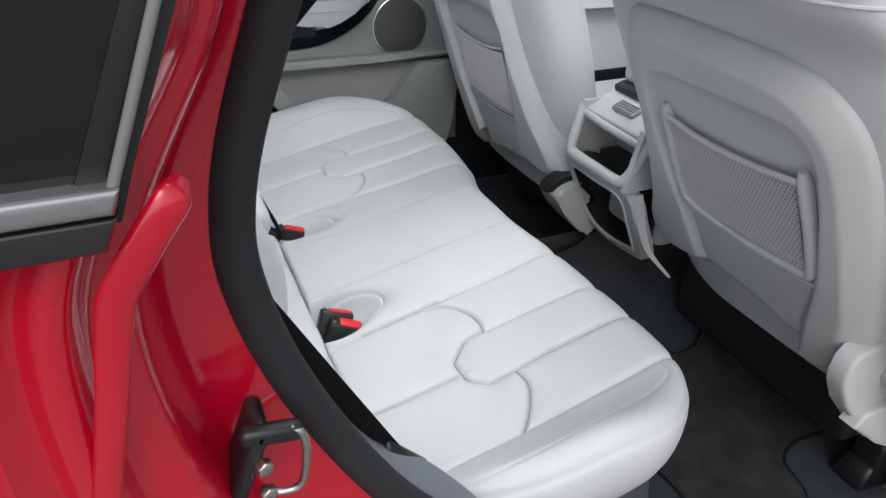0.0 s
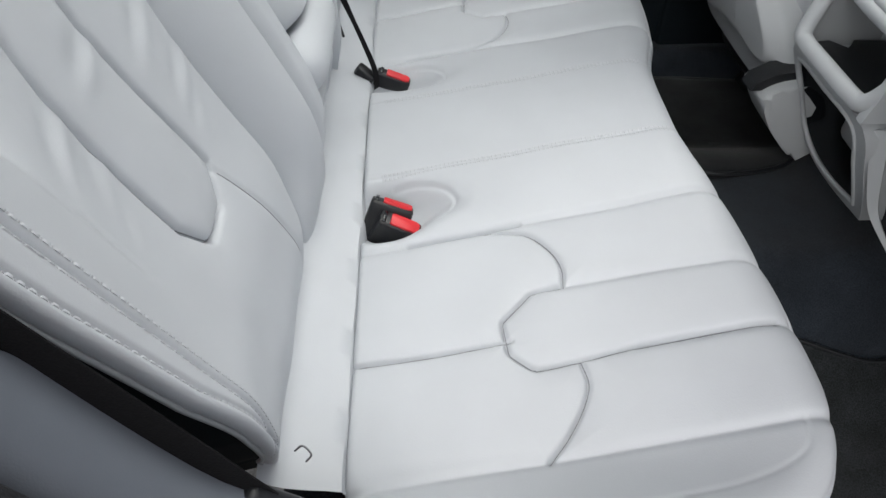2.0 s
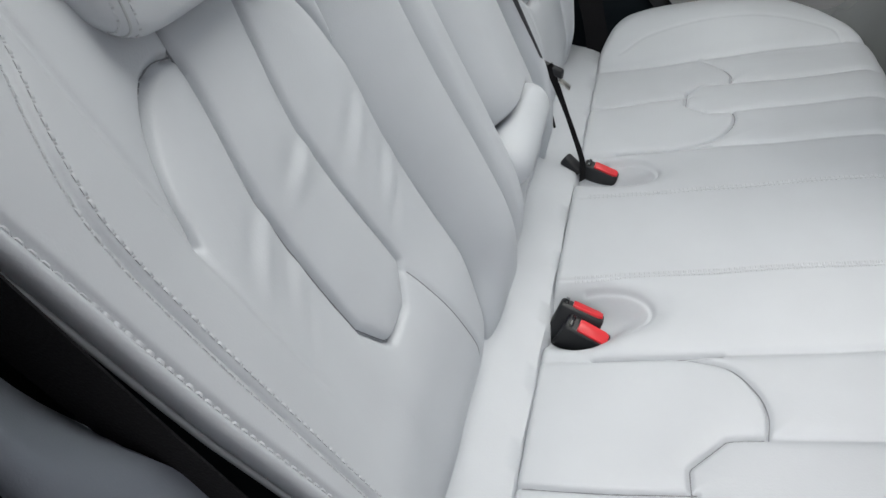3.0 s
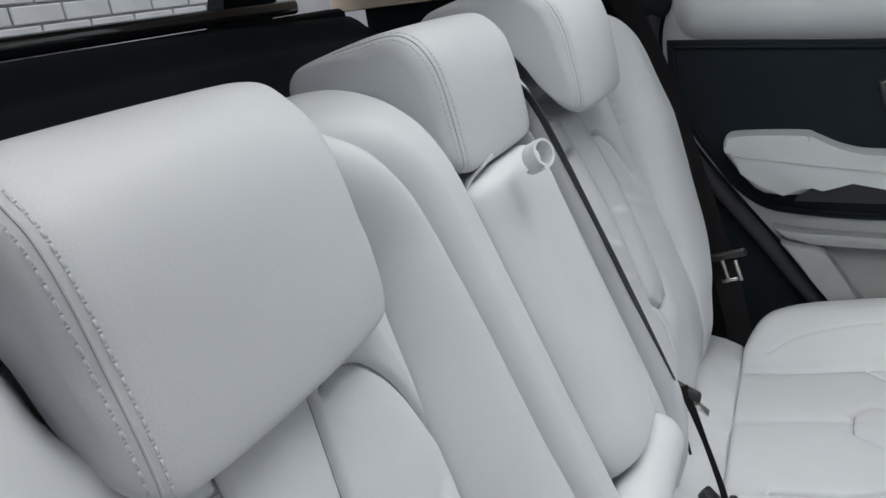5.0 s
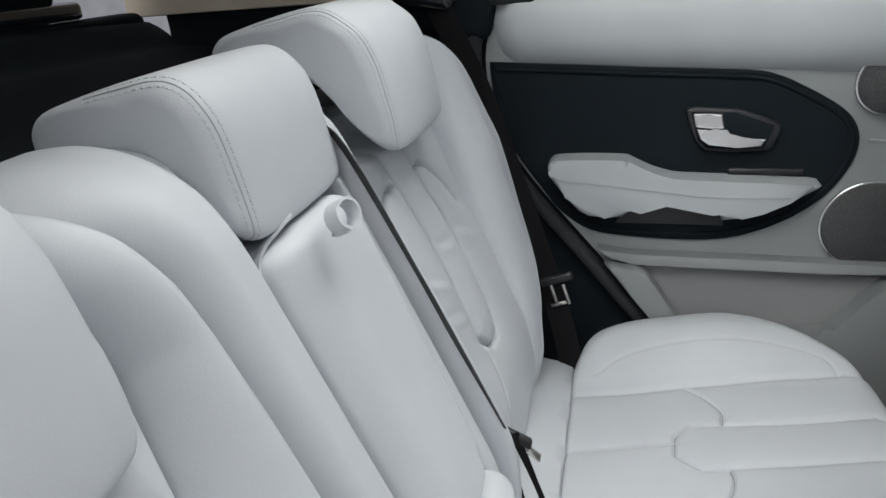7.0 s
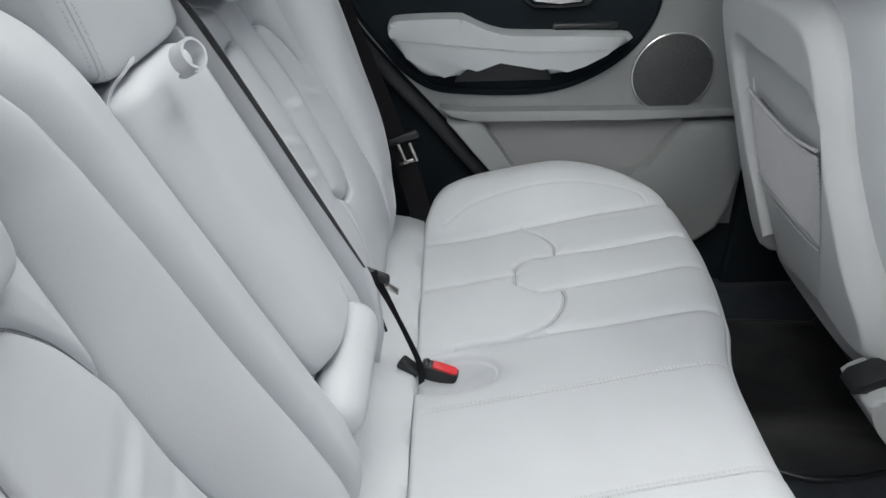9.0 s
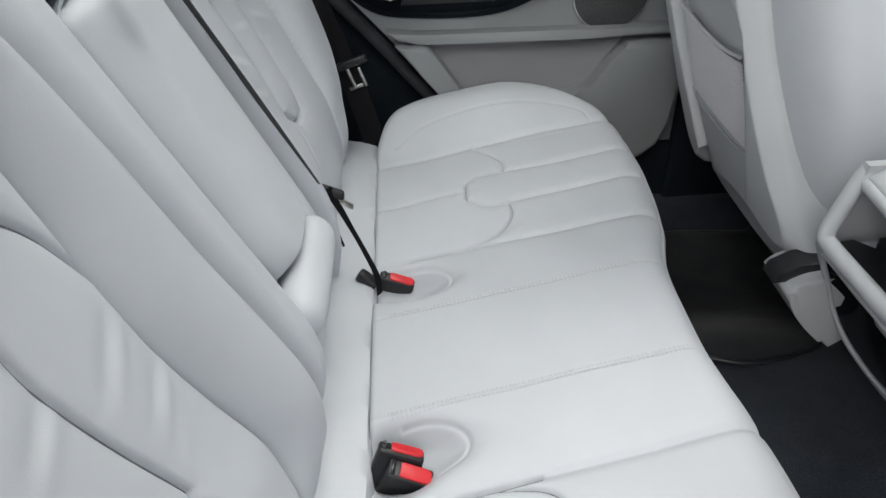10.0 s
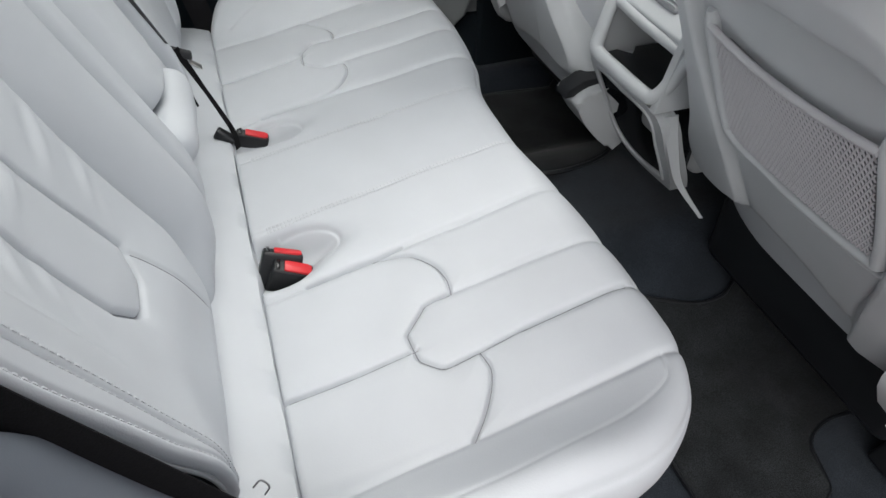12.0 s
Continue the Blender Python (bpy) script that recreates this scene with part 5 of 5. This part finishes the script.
part("door_armrest", prism(rounded([(0.90, 0.56), (1.45, 0.56), (1.5, 0.60), (1.3, 0.65), (0.88, 0.65)], 3), dr, 0.0, 0.055, 0.012, 3), LEATHER, fdoor, "pale leather armrest")
structure("sill_trim", rbox((1.12, 0.735, 0.14), (0.90, 0.05, 0.42), 0.01, 2), CHARCOAL, "charcoal sill trim below the front door", "sill trim")
structure("sill_trim", rbox((0.95, 0.752, 0.05), (1.25, 0.05, 0.29), 0.01, 2), CHARCOAL, "charcoal sill trim below the rear door", "sill trim")
structure("pillar_trim", rbox((0.72, 0.750, 0.58), (0.10, 0.05, 1.20), 0.015, 2), CHARCOAL, "charcoal centre pillar trim between the doors", "pillar trim")

# ---- dark rear quarter trim, shelf, tailgate ----
structure("quarter_trim", prism([(-0.78, 0.25), (0.30, 0.10), (0.22, 0.27), (0.16, 0.33), (-0.05, 0.60), (-0.14, 0.75), (-0.15, 0.95), (-0.17, 0.93), (-0.30, 0.935), (-0.55, 0.945), (-0.80, 0.95)], lambda a, b, d: (a, 0.748 - d, b), -0.03, 0.0, 0.004), CHARCOAL, "charcoal quarter trim behind the closed door", "quarter trim")
structure("pillar_cover", rbox((-0.215, 0.735, 0.925), (0.14, 0.05, 0.09), 0.02, 3, (0, 12, 0)), CHARCOAL, "charcoal belt outlet cover on the rear pillar", "pillar trim")
structure("belt_guide", rbox((-0.262, 0.700, 0.948), (0.11, 0.05, 0.035), 0.015, 3, (0, 10, 0)), GLOSS_BLACK, "glossy black belt guide by the headrest", "pillar trim")
xs, ys = np.linspace(-0.30, -0.86, 30), np.linspace(-0.745, 0.748, 40)
V = [(x, y, 0.872 + 0.03 * float(smooth(np.array(-x), 0.5, 0.8)) + 0.045 * float(smooth(np.array(-x), 0.76, 0.85)) - 0.02 * (y / 0.75) ** 2) for x in xs for y in ys]
structure("parcel_shelf", (V, grid_faces(30, 40)), CHARCOAL, "charcoal load cover behind the rear headrests", "parcel shelf")
structure("tailgate_trim", rbox((-0.875, 0, 0.70), (0.06, 1.50, 0.49), 0.015, 3), CHARCOAL, "charcoal tailgate lining below the rear window", "tailgate trim")
structure("tailgate_sill", rbox((-0.885, 0.0, 0.962), (0.05, 1.20, 0.030), 0.008, 2), GLOSS_BLACK, "gloss black edge below the rear window", "window frame")
for s in (-1, 1):
    structure("rear_window_post", prism([(0.365, 0.93), (0.505, 0.93), (0.590, 1.06), (0.52, 1.25), (0.30, 1.25), (0.41, 1.04)], lambda a, b, d: (-0.862 + d, a * s, b), -0.04, 0.0, 0.006), CHARCOAL, "dark post beside the rear window", "window frame")
    structure("rear_pillar", prism([(-0.88, 0.935), (-0.30, 0.945), (-0.24, 1.25), (-0.88, 1.25)], lambda a, b, d: (a, (0.735 - d) * s, b), -0.02, 0.0, 0.01), BEIGE, "beige fabric rear pillar trim", "pillar trim")
structure("rear_window", prism([(-0.50, 0.97), (0.50, 0.97), (0.44, 1.24), (-0.44, 1.24)], lambda a, b, d: (-0.875 + d, a, b), -0.004, 0.0, 0.0), GLASS, "clear rear window", "window").visible_shadow = False

# ---- near door aperture ----
APERTURE = [(0.002, 1.22), (-0.063, 1.03), (-0.109, 0.913), (-0.133, 0.850), (-0.144, 0.805), (-0.146, 0.760), (-0.134, 0.700), (-0.111, 0.635), (-0.074, 0.555), (-0.035, 0.488), (0.020, 0.418), (0.070, 0.345), (0.125, 0.245), (0.200, 0.120), (0.290, 0.035), (0.42, -0.02), (0.60, -0.05), (0.76, -0.05), (0.86, -0.03), (0.915, 0.02), (0.90, 0.08), (0.835, 0.20), (0.755, 0.327), (0.685, 0.485), (0.635, 0.62), (0.555, 0.92), (0.49, 1.22)]
ap = crv(APERTURE, 6)
structure("aperture_seal", sweep([(a, -0.693, b) for a, b in ap], 0.0160, 14, flat=(0.9, 1.15)), RUBBER, "thick black rubber seal round the open door", "door seal")
# inner trim: bends from the seal to the seat; high up it folds straight back as the pillar cover
prof = [(-0.002, -0.676), (0.007, -0.670), (0.012, -0.656), (0.014, -0.636), (0.010, -0.616), (-0.02, -0.608), (-0.06, -0.604)]
slim = [(-0.002, -0.668), (0.003, -0.664), (0.004, -0.660), (0.000, -0.655), (-0.012, -0.645), (-0.03, -0.629), (-0.10, -0.620)]


def trim_point(p, n, a, b):
    k = prof.index((a, b))
    f = float(smooth(np.array(p[1]), 0.62, 0.72)) * (1.0 if p[0] < 0.4 else 0.0)
    f = max(f, float(smooth(np.array(p[0]), 0.55, 0.80) * smooth(np.array(p[1]), -0.04, 0.06)) if p[0] > 0.7 else (1.0 if p[0] > 0.42 and p[1] > 0.3 else f))
    aa, bb = a + (slim[k][0] - a) * f, b + (slim[k][1] - b) * f
    if p[0] < 0.3:  # the trim lies lower beside the backrest, under the belt
        aa -= 0.0135 * float(smooth(np.array(p[1]), 0.43, 0.51)) * (1 - f)
    return (p[0] + n[0] * aa, bb, p[1] + n[1] * aa)


V, F = profile_sweep(ap, prof, trim_point)
structure("aperture_trim", (V, F), SLATE, "slate grey plastic trim inside the open doorway", "door trim")
structure("quarter_trim", prism([(-0.80, 0.20), (-0.10, 0.20), (-0.02, 0.30), (-0.12, 0.55), (-0.17, 0.72), (-0.20, 0.95), (-0.80, 0.95)], lambda a, b, d: (a - 0.03, -0.622 + d, b), -0.02, 0.0, 0.0), CHARCOAL, "charcoal quarter trim beside the rear seat", "quarter trim")
structure("pillar_cover", prism([(0.06, 1.10), (0.0, 0.995), (-0.059, 0.925), (-0.089, 0.895), (-0.132, 0.853), (-0.17, 0.815), (-0.23, 0.83), (-0.23, 1.15), (0.05, 1.15)], lambda a, b, d: (a, -0.660 + d, b), 0.0, 0.020, 0.006, 3), CHARCOAL, "black plastic cover on the pillar by the open door", "pillar trim")
# red metal: flange, channel and bead behind the seal
prof = [(-0.004, -0.700), (-0.010, -0.699), (-0.018, -0.698), (-0.036, -0.700), (-0.044, -0.708), (-0.049, -0.730), (-0.052, -0.750), (-0.058, -0.760), (-0.066, -0.763), (-0.073, -0.765), (-0.077, -0.772), (-0.081, -0.781), (-0.087, -0.786), (-0.094, -0.786), (-0.100, -0.780), (-0.104, -0.776), (-0.109, -0.778), (-0.114, -0.785), (-0.122, -0.789)]


def slim_pillar(z):
    """The frame narrows above the waist."""
    return 1.0 - 0.42 * float(smooth(np.array(z), 0.79, 0.90)) + 0.50 * float(smooth(np.array(-z), -0.82, -0.54))


V, F = profile_sweep(ap, prof, lambda p, n, a, b: (p[0] + n[0] * a * (slim_pillar(p[1]) if p[0] < 0.3 else 1.0), b, p[1] + n[1] * a))
structure("door_frame", (V, [f[::-1] for f in F]), RED, "glossy red painted door frame of the car body", "car body")
bead = crv(APERTURE[3:13], 6)
tan = np.gradient(bead, axis=0)
tan /= np.linalg.norm(tan, axis=1)[:, None]
off = np.stack([-tan[:, 1], tan[:, 0]], axis=1)
rim = [(p[0] - o[0] * 0.118 * slim_pillar(p[1]), p[1] - o[1] * 0.118) for p, o in zip(bead, off)][3:]
V = []
for x0, z0 in rim:
    for k in range(16):
        f = k / 15
        x = x0 + (-0.95 - x0) * f
        V.append((x, -0.788 - 0.045 * float(smooth(np.array(f), 0.0, 0.30)) * math.sqrt(min(1.0, (0.852 - min(z0, 0.846)) / 0.09)), min(z0, 0.846)))
structure("quarter_panel", (V, grid_faces(len(rim), 16)), RED, "glossy red rear quarter panel", "car body")
ridge = crv([(-0.170, -0.780, 0.864), (-0.176, -0.789, 0.858), (-0.188, -0.791, 0.8435), (-0.1995, -0.791, 0.827), (-0.2065, -0.790, 0.8145), (-0.2115, -0.789, 0.796), (-0.221, -0.788, 0.7545), (-0.2325, -0.787, 0.708), (-0.2435, -0.786, 0.66)], 8)
structure("door_frame_ridge", sweep(ridge, np.interp(np.linspace(0, 1, len(ridge)), [0, 0.1, 0.45, 1], [0.003, 0.0065, 0.0068, 0.005]), 16, flat=(1.3, 0.55)), RED, "raised glossy red bead pressed into the door frame", "car body")
structure("quarter_window_sill", prism([(-0.196, 0.862), (-0.203, 0.846), (-0.95, 0.846), (-0.95, 0.864)], lambda a, b, d: (a, -0.792 - d, b), -0.02, 0.012, 0.005, 3), GLOSS_BLACK, "gloss black strip below the quarter window", "window frame")
# added strip: draws the whitish reflection on the upper half of the black sill
structure("quarter_window_strip", prism([(-0.193, 0.874), (-0.197, 0.863), (-0.95, 0.865), (-0.95, 0.882)], lambda a, b, d: (a, -0.792 - d, b), -0.02, 0.014, 0.004, 3), TRIM_REFLECTION, "pale strip standing in for sky reflected in the gloss black window edge", "window frame")
structure("quarter_window_post", sweep([(-0.079, -0.798, 1.15), (-0.166, -0.799, 0.945), (-0.198, -0.800, 0.868)], 0.0026, 10, flat=(0.9, 0.8)), NET_BACK, "dull grey strip beside the quarter window", "window frame")
structure("quarter_window", prism([(-0.196, 0.855), (-0.080, 1.15), (-0.8, 1.15), (-0.95, 0.855)], lambda a, b, d: (a, -0.792 - d, b), -0.015, 0.002, 0.0), PRIVACY, "dark privacy glass of the quarter window", "window")
structure("quarter_window_gasket", prism([(-0.158, 0.945), (-0.194, 0.862), (-0.215, 0.862), (-0.085, 1.15), (-0.073, 1.15)], lambda a, b, d: (a, -0.790 - d, b), -0.02, 0.006, 0.002), BLACK, "black rubber gasket of the quarter window", "window frame")

# striker of the door lock
striker = thing("door_striker", "steel lock striker loop bolted to the red door frame", "door striker", at=(-0.140, -0.735, 0.635))
part("plate", rbox((-0.162, -0.726, 0.642), (0.012, 0.040, 0.062), 0.005, 2, (0, 22, 0)), BLACK, striker, "dark striker plate")
part("arm", rbox((-0.146, -0.740, 0.664), (0.040, 0.012, 0.013), 0.004, 2, (0, 10, 0)), BLACK, striker, "black striker arm")
lp = crv([(-0.134, -0.742, 0.666), (-0.127, -0.744, 0.660), (-0.126, -0.744, 0.640), (-0.131, -0.744, 0.616), (-0.142, -0.742, 0.610), (-0.158, -0.738, 0.612)], 6)
part("loop", sweep(lp, 0.0029, 10), STEEL, striker, "worn steel loop")
for dz in (-0.020, 0.004):
    part("bolt", disc((-0.154, -0.748, 0.640 + dz), (0.3, -1, 0), 0.006, 0.008, 0.0015, 6), STEEL, striker, "steel bolt")

# ---- floor, sill, mats ----
xs, ys = np.linspace(0.30, 1.9, 90), np.linspace(-0.70, 0.735, 120)
X, Y = np.meshgrid(xs, ys, indexing="ij")
Z = floor_height(X, Y) + 0.003 * np.sin(X * 21) * np.sin(Y * 17)
structure("floor", (np.stack([X, Y, Z], axis=-1).reshape(-1, 3), grid_faces(90, 120)), CARPET, "dark blue-grey carpeted footwell floor with a centre tunnel", "floor")


def build_mat(outline, label):
    root = thing("floor_mat", label, "floor mat", "floor mats", at=(0.7, outline[0][1], 0.0))
    o = np.array(rounded(outline, 5))
    c = o.mean(axis=0)
    verts = []
    levels = [(1.0, 0.0), (1.0, 0.007), (0.99, 0.009)] + [(f, 0.009) for f in np.linspace(0.95, 0.05, 16)]
    for f, dz in levels:
        for p in c + (o - c) * f:
            verts.append((p[0], p[1], float(floor_height(p[0], p[1])) + 0.003 + dz + 0.0015 * math.sin(p[0] * 40) * math.sin(p[1] * 33)))
    n = len(o)
    part("mat", (verts, grid_faces(len(levels), n, wrap=True) + [tuple(range((len(levels) - 1) * n, len(levels) * n))]), MAT, root, "dusty black carpet mat")
    part("binding", sweep([(a, b, float(floor_height(a, b)) + 0.010) for a, b in np.vstack([o, o[:1]])], 0.0035, 8), BLACK, root, "stitched black binding")
    return root


mat = build_mat([(0.53, -0.30), (0.545, -0.45), (0.552, -0.592), (0.600, -0.604), (0.70, -0.606), (0.745, -0.592), (0.760, -0.555), (0.775, -0.515), (0.83, -0.490), (0.95, -0.480), (1.0, -0.35), (0.95, -0.235), (0.83, -0.225), (0.78, -0.245), (0.72, -0.245), (0.60, -0.215), (0.53, -0.22)], "black carpet floor mat, dusty, in the footwell by the open door")
part("clip_hole", disc((0.587, -0.575, 0.0108), (0, 0, 1), 0.007, 0.002, 0, 16), BLACK, mat, "small black fixing")
build_mat([(0.50, 0.10), (0.50, 0.30), (0.51, 0.50), (0.54, 0.60), (0.66, 0.62), (0.80, 0.61), (0.95, 0.58), (1.0, 0.42), (0.95, 0.27), (0.80, 0.22), (0.74, 0.12), (0.68, 0.082), (0.58, 0.070)], "black carpet floor mat in the footwell by the closed door")
plate = thing("anchor_plate", "small bright metal plate at the footwell corner", "metal plate", at=(0.58, -0.612, 0.02))
part("plate", prism([(0.540, -0.590), (0.560, -0.594), (0.606, -0.608), (0.604, -0.634), (0.536, -0.634)], lambda a, b, d: (a, b, d + 0.25 * max(0.0, -0.6 - b)), 0.016, 0.020, 0.0015), PLATE, plate, "bright pressed plate")
part("bolt", disc((0.574, -0.618, 0.024), (0, 0, 1), 0.006, 0.004, 0.001, 12), STEEL, plate, "steel bolt")

# ---- roof, firewall, outside ----
# headlining round a glass roof
for nm, x0, x1, y0, y1 in (("ceiling", -0.90, 1.45, -0.72, -0.54), ("ceiling", -0.90, 1.45, 0.56, 0.74), ("ceiling", -0.90, -0.25, -0.54, 0.56), ("ceiling", 1.05, 1.45, -0.54, 0.56)):
    structure(nm, rbox(((x0 + x1) / 2, (y0 + y1) / 2, 1.285), (x1 - x0, y1 - y0, 0.03), 0.0), BEIGE, "beige headlining round the glass roof", "ceiling", smooth=False)
structure("glass_roof", rbox((0.40, 0.01, 1.304), (1.31, 1.11, 0.004), 0.0), GLASS, "glass roof panel", "window").visible_shadow = False
structure("dashboard", rbox((1.85, 0.0, 0.45), (0.30, 1.46, 0.75), 0.06, 4), CHARCOAL, "charcoal dashboard across the front", "dashboard")
structure("ground", prism([(-60, -60), (60, -60), (60, 60), (-60, 60)], lambda a, b, d: (a, b, d), -0.62, -0.42, 0.0), ASPHALT, "pale concrete drive under the car", "ground")

# white brick wall behind the car, each brick a piece
wall = thing("brick_wall", "white painted brick wall behind the car", "brick wall", kind="structure", at=(-2.6, 0, -0.42))
part("mortar", rbox((-2.66, 1.0, 0.9), (0.10, 7.0, 2.7), 0.0), MORTAR, wall, "pale mortar", smooth=False)
bm = rbox((0, 0, 0), (0.02, 0.215, 0.065), 0.004, 1)
brick = as_mesh("brick", bm)
brick.materials.append(BRICK)
rng = random.Random(4)
for row in range(17):
    for col in range(15):
        b = new("brick", brick)
        b.parent = wall
        b.location = (-0.002 + rng.uniform(-0.002, 0.002), -0.9 + 0.225 * col + (0.1125 if row % 2 else 0.0), 1.22 + 0.075 * row)
